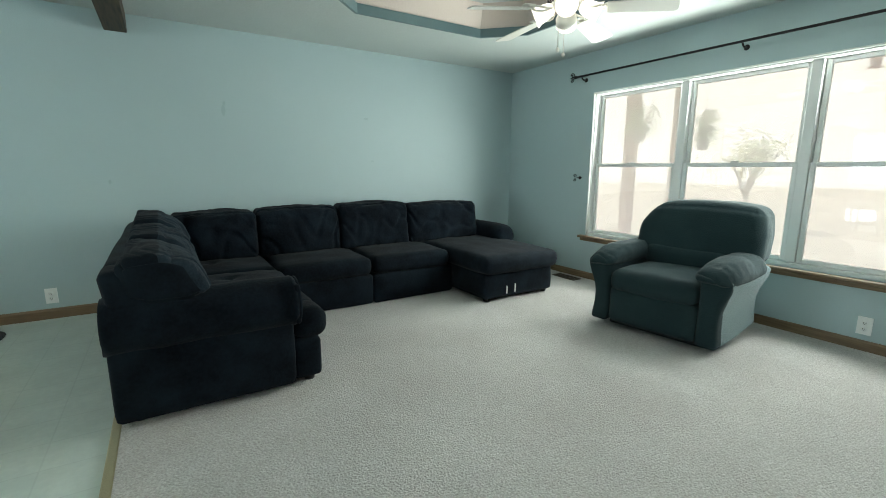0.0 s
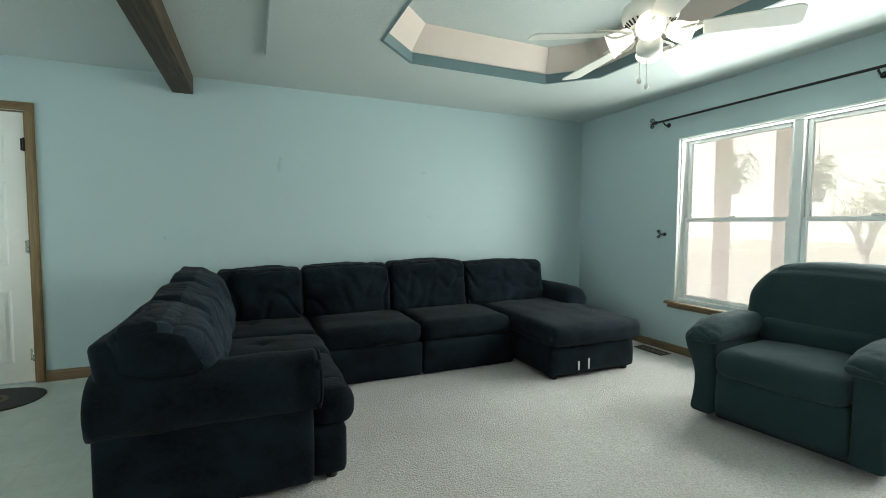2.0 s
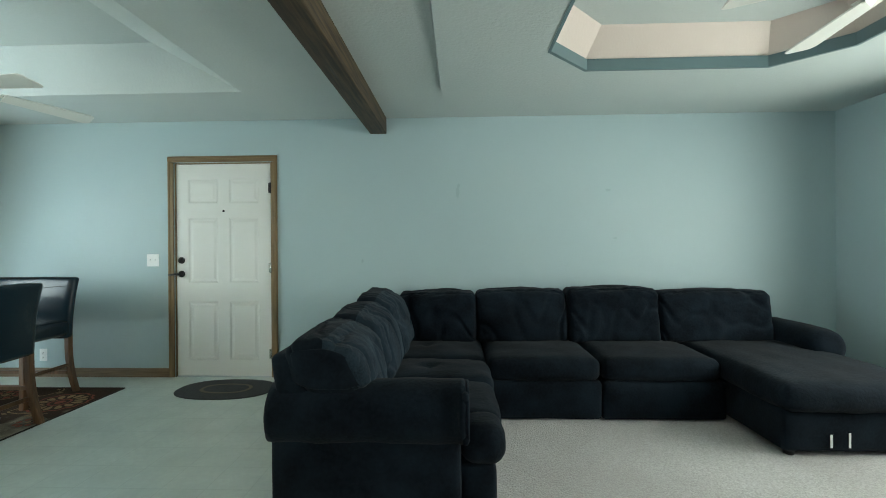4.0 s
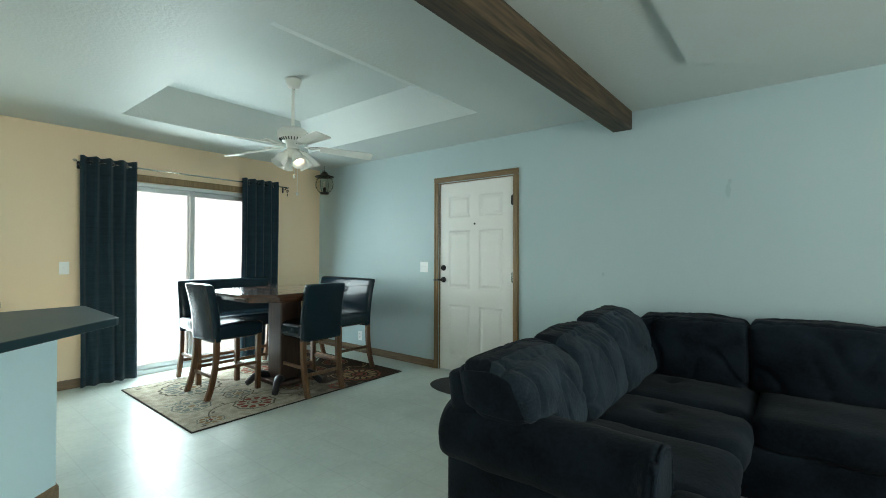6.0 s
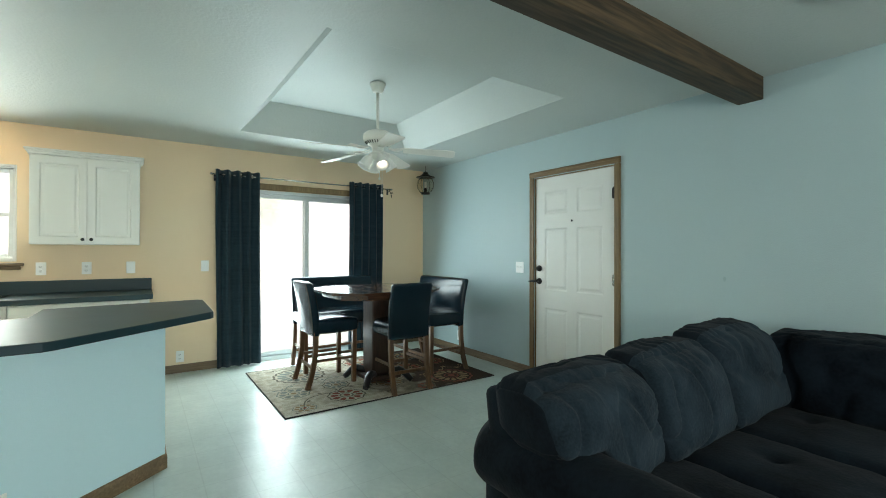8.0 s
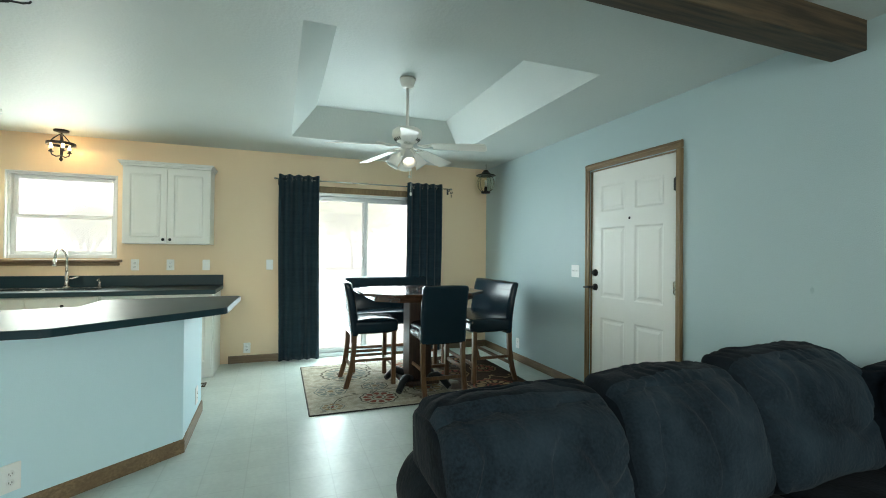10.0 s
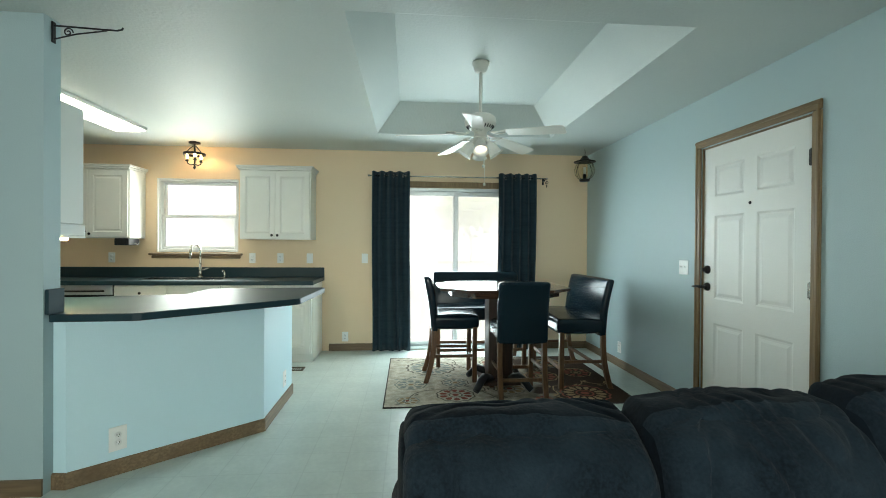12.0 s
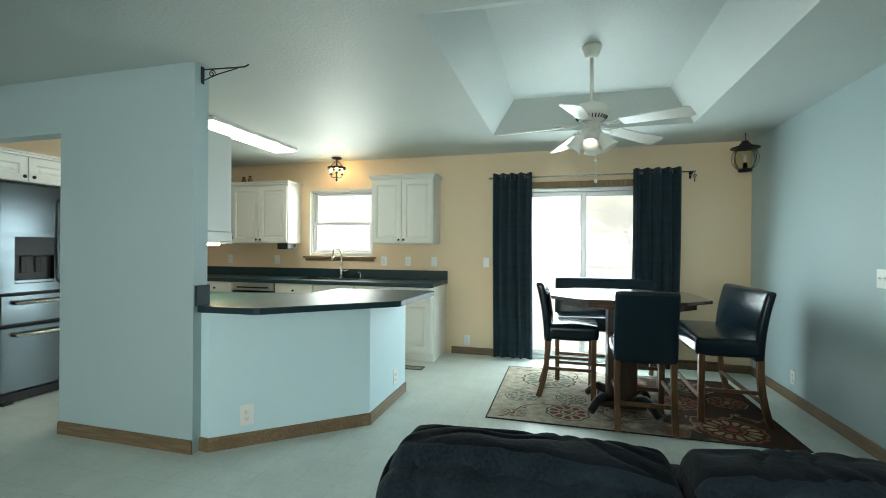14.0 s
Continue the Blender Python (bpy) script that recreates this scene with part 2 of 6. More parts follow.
def tube(points, r, n=8, bm=None):
    """A round tube along a line of points; r may be a list."""
    out = bm if bm is not None else bmesh.new()
    pts = [Vector(p) for p in points]
    rs = r if isinstance(r, (list, tuple)) else [r] * len(pts)
    rings = []
    side = None
    for i, p in enumerate(pts):
        d = (pts[min(i + 1, len(pts) - 1)] - pts[max(i - 1, 0)]).normalized()
        if side is None:
            side = d.orthogonal().normalized()
        side = (side - d * side.dot(d)).normalized()
        up = d.cross(side)
        rings.append([out.verts.new(p + rs[i] * (math.cos(2 * math.pi * k / n) * side + math.sin(2 * math.pi * k / n) * up)) for k in range(n)])
    for p, q in zip(rings, rings[1:]):
        for k in range(n):
            f = out.faces.new((p[k], p[(k + 1) % n], q[(k + 1) % n], q[k]))
            f.smooth = True
    out.faces.new(rings[0][::-1])
    out.faces.new(rings[-1])
    return out


def prism(outline, z0, z1, bevel=0.0, bm=None, seg=2):
    """A flat outline of (x, y) raised from z0 to z1."""
    out = bm if bm is not None else bmesh.new()
    tmp = bmesh.new()
    f = tmp.faces.new([tmp.verts.new((x, y, z0)) for x, y in outline])
    r = bmesh.ops.extrude_face_region(tmp, geom=[f])
    bmesh.ops.translate(tmp, verts=[v for v in r["geom"] if isinstance(v, bmesh.types.BMVert)], vec=(0, 0, z1 - z0))
    if bevel:
        bmesh.ops.bevel(tmp, geom=list(tmp.edges), offset=bevel, segments=seg, affect="EDGES", profile=0.5)
    return add(out, tmp)


def cushion(lo, hi, r=0.08, bulge=(0.0, 0.0, 0.0), n=14, wrinkle=0.0, scale=6.0, seed=0.0, bm=None, m=None, warp=None):
    """A stuffed block: rounded box whose faces swell by bulge along x, y, z, with soft creases."""
    out = bm if bm is not None else bmesh.new()
    tmp = bmesh.new()
    lo, hi = Vector(lo), Vector(hi)
    c, h = (lo + hi) / 2, (hi - lo) / 2
    bmesh.ops.create_cube(tmp, size=2.0)
    bmesh.ops.subdivide_edges(tmp, edges=list(tmp.edges), cuts=n, use_grid_fill=True)
    for v in tmp.verts:
        u = Vector([math.sin(max(-1, min(1, s)) * math.pi / 2) for s in v.co])
        p = Vector([u[i] * h[i] for i in range(3)])
        core = Vector([max(-(h[i] - min(r, h[i])), min(h[i] - min(r, h[i]), p[i])) for i in range(3)])
        d = p - core
        if d.length > 1e-6:
            big = max(abs(v.co[i]) for i in range(3))
            p = core + d.normalized() * min(r, min(h)) if big > 0.999 else p
        q = Vector(p)
        u = Vector([max(-1.0, min(1.0, p[i] / h[i])) for i in range(3)])
        for i in range(3):
            j, k = (i + 1) % 3, (i + 2) % 3
            q[i] += bulge[i] * u[i] * max(0, 1 - u[j] ** 2) * max(0, 1 - u[k] ** 2)
        if wrinkle:
            nn = Vector((q[0] / h[0], q[1] / h[1], q[2] / h[2])).normalized()
            w = noise.noise(Vector((q[0] * scale + seed, q[1] * scale + seed * 1.7, q[2] * scale * 0.6 - seed)))
            w2 = 1 - abs(noise.noise(Vector((q[0] * scale * 2.3 - seed, q[1] * scale * 2.3, q[2] * scale * 0.9 + seed * 2)))) * 2.2
            q += nn * wrinkle * (w + 0.5 * w2)
        if warp:
            q = warp(q, u)
        v.co = c + q
    for f in tmp.faces:
        f.smooth = True
    if m is not None:
        bmesh.ops.transform(tmp, matrix=m, verts=tmp.verts)
    return add(out, tmp)


def slab(axis, a0, a1, us, vs, holes):
    """A wall between a0 and a1 along axis 'x' or 'y'; us: range along the wall, vs: range of heights; holes: (u0, u1, v0, v1) cut right through."""
    ul = sorted({us[0], us[1], *[h[0] for h in holes], *[h[1] for h in holes]})
    vl = sorted({vs[0], vs[1], *[h[2] for h in holes], *[h[3] for h in holes]})
    ul = [u for u in ul if us[0] <= u <= us[1]]
    vl = [v for v in vl if vs[0] <= v <= vs[1]]
    solid = {}
    for i in range(len(ul) - 1):
        for j in range(len(vl) - 1):
            u, v = (ul[i] + ul[i + 1]) / 2, (vl[j] + vl[j + 1]) / 2
            solid[i, j] = not any(h[0] < u < h[1] and h[2] < v < h[3] for h in holes)
    bm = bmesh.new()
    cache = {}

    def vert(a, u, v):
        k = (round(a, 5), round(u, 5), round(v, 5))
        if k not in cache:
            cache[k] = bm.verts.new({"x": (a, u, v), "y": (u, a, v), "z": (u, v, a)}[axis])
        return cache[k]

    for (i, j), s in solid.items():
        if not s:
            continue
        u0, u1, v0, v1 = ul[i], ul[i + 1], vl[j], vl[j + 1]
        for a in (a0, a1):
            bm.faces.new([vert(a, u0, v0), vert(a, u1, v0), vert(a, u1, v1), vert(a, u0, v1)])
        for di, dj, e in ((-1, 0, ((u0, v0), (u0, v1))), (1, 0, ((u1, v0), (u1, v1))), (0, -1, ((u0, v0), (u1, v0))), (0, 1, ((u0, v1), (u1, v1)))):
            if not solid.get((i + di, j + dj), False):
                (p, q), (r, t) = e
                bm.faces.new([vert(a0, p, q), vert(a0, r, t), vert(a1, r, t), vert(a1, p, q)])
    return bm


def structure(ob, label, category):
    return tagged(ob, label, category, kind="structure")


# ---- the shell of the house ----
YW, XK, XW, YS, H, TOP = 4.69, -4.30, 4.03, -2.30, 2.44, 2.95
DOOR = (-2.105, -1.165, 2.045)          # entry door: x range of its opening, head
SLIDE = (2.10, 3.93, 2.00)              # patio door: y range, head
KWIN = (-0.53, 0.40, 1.19, 2.06)        # kitchen window: y range, z range
WIN = (0.50, 3.37, 0.50, 2.025)         # front window
PANEL = (0.47, 3.68, -0.27, 4.19)       # dropped octagon round the tray of the sitting area
TRAY = (1.16, 2.99, 0.33, 3.59)
DINE = (-3.45, -1.07, 2.10, 3.93)       # dining tray at the ceiling, and at its top
DINE_IN = (-3.27, -1.61, 2.33, 3.69)

structure(link("wall_north", slab("y", YW, YW + 0.14, (XK - 0.16, XW + 0.16), (-0.05, TOP), [(DOOR[0], DOOR[1], 0.0, DOOR[2])]), M_WALL), "blue-grey painted wall behind the sofa with the entry door", "wall")
structure(link("wall_west", slab("x", XK - 0.16, XK, (YS, YW), (-0.05, TOP), [(SLIDE[0], SLIDE[1], 0.0, SLIDE[2]), KWIN]), M_TAN), "tan painted wall with the patio door and kitchen window", "wall")
structure(link("wall_east", slab("x", XW, XW + 0.16, (YS, YW), (-0.05, TOP), [WIN]), M_WALL), "blue-grey painted wall with the wide front window", "wall")
structure(link("wall_south", slab("y", YS - 0.14, YS, (-1.29, XW + 0.16), (-0.05, TOP), []), M_WALL), "plain blue-grey wall closing the room", "wall")
structure(link("wall_south_kitchen", slab("y", YS - 0.14, YS, (XK - 0.16, -1.29), (-0.05, TOP), []), M_TAN), "tan painted kitchen wall behind the refrigerator", "wall")
structure(link("wall_kitchen", slab("x", -1.345, -1.235, (YS, 0.585), (-0.05, H - 0.001), [(-1.46, -0.54, -0.1, 2.06)]), M_WALL), "blue-grey partition wall between kitchen and sitting area", "wall")

structure(link("floor_vinyl", slab("z", -0.05, 0.0, (XK, -0.21), (YS, YW), []), M_VINYL), "pale mottled vinyl floor with a soft sheen", "floor")
structure(link("floor_carpet", slab("z", -0.05, 0.012, (-0.205, XW), (YS, YW), []), M_CARPET), "beige cut-pile carpet of the sitting area", "carpet")
structure(link("trim_carpet_edge", box((-0.235, YS, -0.01), (-0.195, YW, 0.016), 0.006), M_STRIP), "worn brass strip along the carpet edge", "trim")


def octagon(x0, x1, y0, y1, c):
    return [(x0, y0 + c), (x0 + c, y0), (x1 - c, y0), (x1, y0 + c), (x1, y1 - c), (x1 - c, y1), (x0 + c, y1), (x0, y1 - c)]


def ring(bm, a, za, b, zb):
    va = [bm.verts.new((x, y, za)) for x, y in a]
    vb = [bm.verts.new((x, y, zb)) for x, y in b]
    for k in range(len(a)):
        bm.faces.new((va[k], va[(k + 1) % len(a)], vb[(k + 1) % len(a)], vb[k]))


def make_ceiling():
    bm = bmesh.new()
    xs = sorted([XK, XW, PANEL[0], PANEL[1], DINE[0], DINE[1]])
    ys = sorted([YS, YW, PANEL[2], PANEL[3], DINE[2], DINE[3]])
    for x0, x1 in zip(xs, xs[1:]):
        for y0, y1 in zip(ys, ys[1:]):
            x, y = (x0 + x1) / 2, (y0 + y1) / 2
            if any(h[0] < x < h[1] and h[2] < y < h[3] for h in (PANEL, DINE)):
                continue
            bm.faces.new([bm.verts.new(p) for p in ((x0, y0, H), (x1, y0, H), (x1, y1, H), (x0, y1, H))])
    c = 0.33
    for sx, x in ((1, PANEL[0]), (-1, PANEL[1])):
        for sy, y in ((1, PANEL[2]), (-1, PANEL[3])):
            bm.faces.new([bm.verts.new(p) for p in ((x, y, H), (x + sx * c, y, H), (x, y + sy * c, H))])
    o0 = octagon(*PANEL, c)
    o1 = octagon(PANEL[0] + 0.010, PANEL[1] - 0.010, PANEL[2] + 0.010, PANEL[3] - 0.010, c - 0.004)
    t0 = octagon(*TRAY, 0.31)
    t1 = octagon(TRAY[0] + 0.13, TRAY[1] - 0.13, TRAY[2] + 0.13, TRAY[3] - 0.13, 0.25)
    ring(bm, o0, H, o1, H - 0.025)
    ring(bm, o1, H - 0.025, t0, H - 0.025)
    ring(bm, t0, H - 0.025, t0, H + 0.045)
    bm.faces.new([bm.verts.new((x, y, H + 0.22)) for x, y in t1])
    d0 = [(DINE[0], DINE[2]), (DINE[1], DINE[2]), (DINE[1], DINE[3]), (DINE[0], DINE[3])]
    d1 = [(DINE_IN[0], DINE_IN[2]), (DINE_IN[1], DINE_IN[2]), (DINE_IN[1], DINE_IN[3]), (DINE_IN[0], DINE_IN[3])]
    ring(bm, d0, H, d1, 2.72)
    bm.faces.new([bm.verts.new((x, y, 2.72)) for x, y in d1])
    bmesh.ops.remove_doubles(bm, verts=bm.verts, dist=0.0005)
    return bm


structure(link("ceiling", make_ceiling(), M_CEIL), "white knock-down textured ceiling with recessed trays", "ceiling")
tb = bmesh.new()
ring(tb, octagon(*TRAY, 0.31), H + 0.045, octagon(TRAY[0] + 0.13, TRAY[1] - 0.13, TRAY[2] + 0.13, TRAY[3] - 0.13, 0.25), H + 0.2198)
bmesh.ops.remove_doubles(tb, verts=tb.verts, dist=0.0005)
structure(link("ceiling_tray_side", tb, M_TRAYIN), "sloping sides of the ceiling tray, tinted beige for warm light", "ceiling")
# Slab added out of view to keep outside light from leaking past the ceiling.
structure(link("roof", box((XK - 0.16, YS - 0.14, TOP), (XW + 0.16, YW + 0.14, TOP + 0.1)), M_SIDING), "unseen slab over the ceiling that blocks outside light", "roof")


def make_band():
    bm = bmesh.new()
    a = octagon(TRAY[0] - 0.004, TRAY[1] + 0.004, TRAY[2] - 0.004, TRAY[3] + 0.004, 0.31)
    b = octagon(TRAY[0] + 0.016, TRAY[1] - 0.016, TRAY[2] + 0.016, TRAY[3] - 0.016, 0.302)
    z0, z1 = H - 0.029, H + 0.047
    ring(bm, a, z0, b, z0)
    ring(bm, b, z0, b, z1)
    ring(bm, b, z1, a, z1)
    bmesh.ops.remove_doubles(bm, verts=bm.verts, dist=0.0005)
    return bm


structure(link("trim_tray_band", make_band(), M_BAND), "dark teal painted band round the ceiling tray", "trim")
structure(link("ceiling_beam", box((-0.215, YS, 2.292), (-0.062, YW - 0.002, H + 0.01), 0.006), M_BEAM), "dark stained rough wooden ceiling beam", "beam")


def baseboard(name, a, b, inward, mat):
    """A board 85 mm high with a rounded top, from a to b along a wall, standing inward by 12 mm."""
    a, b, n = Vector((*a, 0)), Vector((*b, 0)), Vector((*inward, 0)).normalized()
    bm = bmesh.new()
    prof = [(0.001, 0.0), (0.012, 0.0), (0.012, 0.07), (0.008, 0.082), (0.001, 0.085)]
    ra = [bm.verts.new(a + n * d + Vector((0, 0, z))) for d, z in prof]
    rb = [bm.verts.new(b + n * d + Vector((0, 0, z))) for d, z in prof]
    for k in range(len(prof)):
        j = (k + 1) % len(prof)
        bm.faces.new((ra[k], ra[j], rb[j], rb[k]))
    bm.faces.new(ra)
    bm.faces.new(rb)
    return structure(link(name, bm, mat), "brown wood-look baseboard", "baseboard")


baseboard("baseboard", (XK, YW), (-2.166, YW), (0, -1), M_BASEX)
baseboard("baseboard", (-1.104, YW), (XW, YW), (0, -1), M_BASEX)
baseboard("baseboard", (XW, YS), (XW, YW), (-1, 0), M_BASE)
baseboard("baseboard", (XK, 1.47), (XK, SLIDE[0] - 0.06), (1, 0), M_BASE)
baseboard("baseboard", (XK, SLIDE[1] + 0.06), (XK, YW), (1, 0), M_BASE)
baseboard("baseboard", (-1.235, -0.54), (-1.235, 0.585), (1, 0), M_BASE)

# ground outside, one sheet
M_GROUND = material("pale_gravel_ground", (0.28, 0.26, 0.20), 0.95, grain=0.5, grain_scale=20, stain=0.5, stain_scale=0.3)
structure(link("ground", slab("z", -0.6, -0.45, (-400, 400), (-400, 400), []), M_GROUND), "pale dry ground around the house", "ground")

# ---- doors and windows ----


def sash(parent, axis, a, u0, u1, v0, v1, w, d, mat, label=""):
    """A framed pane standing in the plane axis = a, between u0..u1 along the wall and v0..v1 in height."""
    def pt(uu, vv, aa):
        return (aa, uu, vv) if axis == "x" else (uu, aa, vv)
    bm = bmesh.new()
    for lo_u, hi_u, lo_v, hi_v in ((u0, u0 + w, v0, v1), (u1 - w, u1, v0, v1), (u0 + w, u1 - w, v0, v0 + w), (u0 + w, u1 - w, v1 - w, v1)):
        p, q = pt(lo_u, lo_v, a - d / 2), pt(hi_u, hi_v, a + d / 2)
        box([min(p[i], q[i]) for i in range(3)], [max(p[i], q[i]) for i in range(3)], 0.004, 1, bm)
    fr = part("sash", bm, mat, parent, label)
    p, q = pt(u0 + w - 0.004, v0 + w - 0.004, a - 0.003), pt(u1 - w + 0.004, v1 - w + 0.004, a + 0.003)
    g = part("pane", box([min(p[i], q[i]) for i in range(3)], [max(p[i], q[i]) for i in range(3)]), M_GLASS, fr)
    g.visible_shadow = False
    return fr


def moulding(bm, lo, hi):
    return box(lo, hi, 0.006, 2, bm)


# front window, three double-hung units in one white frame
window_1 = thing("window_1", "wide white triple window over a wooden stool", "window", kind="structure")
fb = bmesh.new()
for lo, hi in (((XW + 0.02, WIN[0], WIN[2]), (XW + 0.15, WIN[0] + 0.025, WIN[3])), ((XW + 0.02, WIN[1] - 0.025, WIN[2]), (XW + 0.15, WIN[1], WIN[3])),
               ((XW + 0.02, WIN[0] + 0.025, WIN[3] - 0.025), (XW + 0.15, WIN[1] - 0.025, WIN[3])), ((XW + 0.02, WIN[0] + 0.025, WIN[2]), (XW + 0.15, WIN[1] - 0.025, WIN[2] + 0.03)),
               ((XW + 0.055, 1.43, WIN[2] + 0.03), (XW + 0.15, 1.50, WIN[3] - 0.025)), ((XW + 0.055, 2.375, WIN[2] + 0.03), (XW + 0.15, 2.445, WIN[3] - 0.025))):
    box(lo, hi, 0.004, 1, fb)
part("window_frame", fb, M_VINYLW, window_1)
rv = bmesh.new()
for lo, hi in (((XW - 0.004, WIN[0] + 0.001, WIN[2] + 0.001), (XW + 0.0195, WIN[0] + 0.014, WIN[3] - 0.015)), ((XW - 0.004, WIN[1] - 0.014, WIN[2] + 0.001), (XW + 0.0195, WIN[1] - 0.001, WIN[3] - 0.015)), ((XW - 0.004, WIN[0] + 0.001, WIN[3] - 0.014), (XW + 0.0195, WIN[1] - 0.001, WIN[3] - 0.001))):
    box(lo, hi, 0.002, 1, rv)
part("jamb_liner", rv, M_WHITE, window_1)
for y0, y1 in ((0.525, 1.43), (1.50, 2.375), (2.445, 3.345)):
    sash(window_1, "x", XW + 0.085, y0 + 0.002, y1 - 0.002, WIN[2] + 0.031, 1.285, 0.034, 0.03, M_VINYLW)
    sash(window_1, "x", XW + 0.118, y0 + 0.002, y1 - 0.002, 1.25, WIN[3] - 0.026, 0.034, 0.03, M_VINYLW)
    # Unseen sheet added outside the sashes; its scatter imitates the glare of overexposure.
    sc = part("screen", box((XW + 0.144, y0 + 0.003, WIN[2] + 0.032), (XW + 0.1455, y1 - 0.003, WIN[3] - 0.027)), M_VEIL, window_1, "unseen sheet added for glare in the window")
    lk = box((XW + 0.052, (y0 + y1) / 2 - 0.03, 1.286), (XW + 0.075, (y0 + y1) / 2 + 0.03, 1.300), 0.004)
    part("latch", lk, M_VINYLW, window_1)
sb = box((XW - 0.055, WIN[0] - 0.07, WIN[2] - 0.028), (XW + 0.05, WIN[1] + 0.07, WIN[2] - 0.001), 0.008)
box((XW - 0.03, WIN[0] - 0.05, WIN[2] - 0.062), (XW - 0.002, WIN[1] + 0.05, WIN[2] - 0.029), 0.008, 2, sb)
part("window_sill", sb, M_BASE, window_1, "stained brown wooden stool")

# kitchen window
window_2 = thing("window_2", "white double-hung kitchen window above the sink", "window", kind="structure")
fb = bmesh.new()
for lo, hi in (((XK - 0.15, KWIN[0], KWIN[2]), (XK - 0.03, KWIN[0] + 0.03, KWIN[3])), ((XK - 0.15, KWIN[1] - 0.03, KWIN[2]), (XK - 0.03, KWIN[1], KWIN[3])),
               ((XK - 0.15, KWIN[0] + 0.03, KWIN[3] - 0.03), (XK - 0.03, KWIN[1] - 0.03, KWIN[3])), ((XK - 0.15, KWIN[0] + 0.03, KWIN[2]), (XK - 0.03, KWIN[1] - 0.03, KWIN[2] + 0.035))):
    box(lo, hi, 0.004, 1, fb)
part("window_frame", fb, M_VINYLW, window_2)
sash(window_2, "x", XK - 0.07, KWIN[0] + 0.031, KWIN[1] - 0.031, KWIN[2] + 0.036, 1.63, 0.034, 0.03, M_VINYLW)
sash(window_2, "x", XK - 0.105, KWIN[0] + 0.031, KWIN[1] - 0.031, 1.60, KWIN[3] - 0.031, 0.034, 0.03, M_VINYLW)
# Added sheet that veils the view outside with glare.
part("screen", box((XK - 0.1465, KWIN[0] + 0.032, KWIN[2] + 0.037), (XK - 0.145, KWIN[1] - 0.032, KWIN[3] - 0.032)), M_VEIL, window_2, "unseen sheet added for glare in the window")
rv = bmesh.new()
for lo, hi in (((XK - 0.029, KWIN[0] + 0.001, KWIN[2] + 0.002), (XK + 0.003, KWIN[0] + 0.012, KWIN[3] - 0.013)), ((XK - 0.029, KWIN[1] - 0.012, KWIN[2] + 0.002), (XK + 0.003, KWIN[1] - 0.001, KWIN[3] - 0.013)), ((XK - 0.029, KWIN[0] + 0.001, KWIN[3] - 0.012), (XK + 0.003, KWIN[1] - 0.001, KWIN[3] - 0.001))):
    box(lo, hi, 0.002, 1, rv)
part("jamb_liner", rv, M_WHITE, window_2)
sb = box((XK - 0.028, KWIN[0] - 0.07, KWIN[2] - 0.04), (XK + 0.055, KWIN[1] + 0.05, KWIN[2] - 0.012), 0.008)
box((XK + 0.002, KWIN[0] - 0.05, KWIN[2] - 0.075), (XK + 0.025, KWIN[1] + 0.03, KWIN[2] - 0.041), 0.008, 2, sb)
part("window_sill", sb, M_BASE, window_2, "stained brown wooden stool")

# patio door
door_2 = thing("door_2", "closed sliding glass patio door with a brown casing", "patio door", kind="structure")
fb = bmesh.new()
for lo, hi in (((XK - 0.14, SLIDE[0], 0.0), (XK - 0.01, SLIDE[0] + 0.035, SLIDE[2])), ((XK - 0.14, SLIDE[1] - 0.035, 0.0), (XK - 0.01, SLIDE[1], SLIDE[2])),
               ((XK - 0.14, SLIDE[0] + 0.035, SLIDE[2] - 0.04), (XK - 0.01, SLIDE[1] - 0.035, SLIDE[2])), ((XK - 0.14, SLIDE[0] + 0.035, 0.0), (XK - 0.005, SLIDE[1] - 0.035, 0.045))):
    box(lo, hi, 0.004, 1, fb)
part("door_frame", fb, M_ALU, door_2)
mid = (SLIDE[0] + SLIDE[1]) / 2
sash(door_2, "x", XK - 0.055, SLIDE[0] + 0.036, mid + 0.03, 0.046, SLIDE[2] - 0.041, 0.05, 0.035, M_ALU)
sash(door_2, "x", XK - 0.10, mid - 0.03, SLIDE[1] - 0.036, 0.046, SLIDE[2] - 0.041, 0.05, 0.035, M_ALU)
# Same added glare sheet behind the patio door glass.
part("screen", box((XK - 0.1315, SLIDE[0] + 0.037, 0.047), (XK - 0.130, SLIDE[1] - 0.037, SLIDE[2] - 0.042)), M_VEIL, door_2, "unseen sheet added for glare in the window")
cb = bmesh.new()
moulding(cb, (XK + 0.002, SLIDE[0] - 0.062, SLIDE[2] + 0.001), (XK + 0.020, SLIDE[1] + 0.062, SLIDE[2] + 0.075))
moulding(cb, (XK + 0.002, SLIDE[0] - 0.062, 0.0), (XK + 0.018, SLIDE[0] - 0.002, SLIDE[2]))
moulding(cb, (XK + 0.002, SLIDE[1] + 0.002, 0.0), (XK + 0.018, SLIDE[1] + 0.062, SLIDE[2]))
part("casing", cb, M_OAK, door_2, "brown wood casing")

# entry door
door_1 = thing("door_1", "closed white six-panel entry door with black hardware", "door", kind="structure")


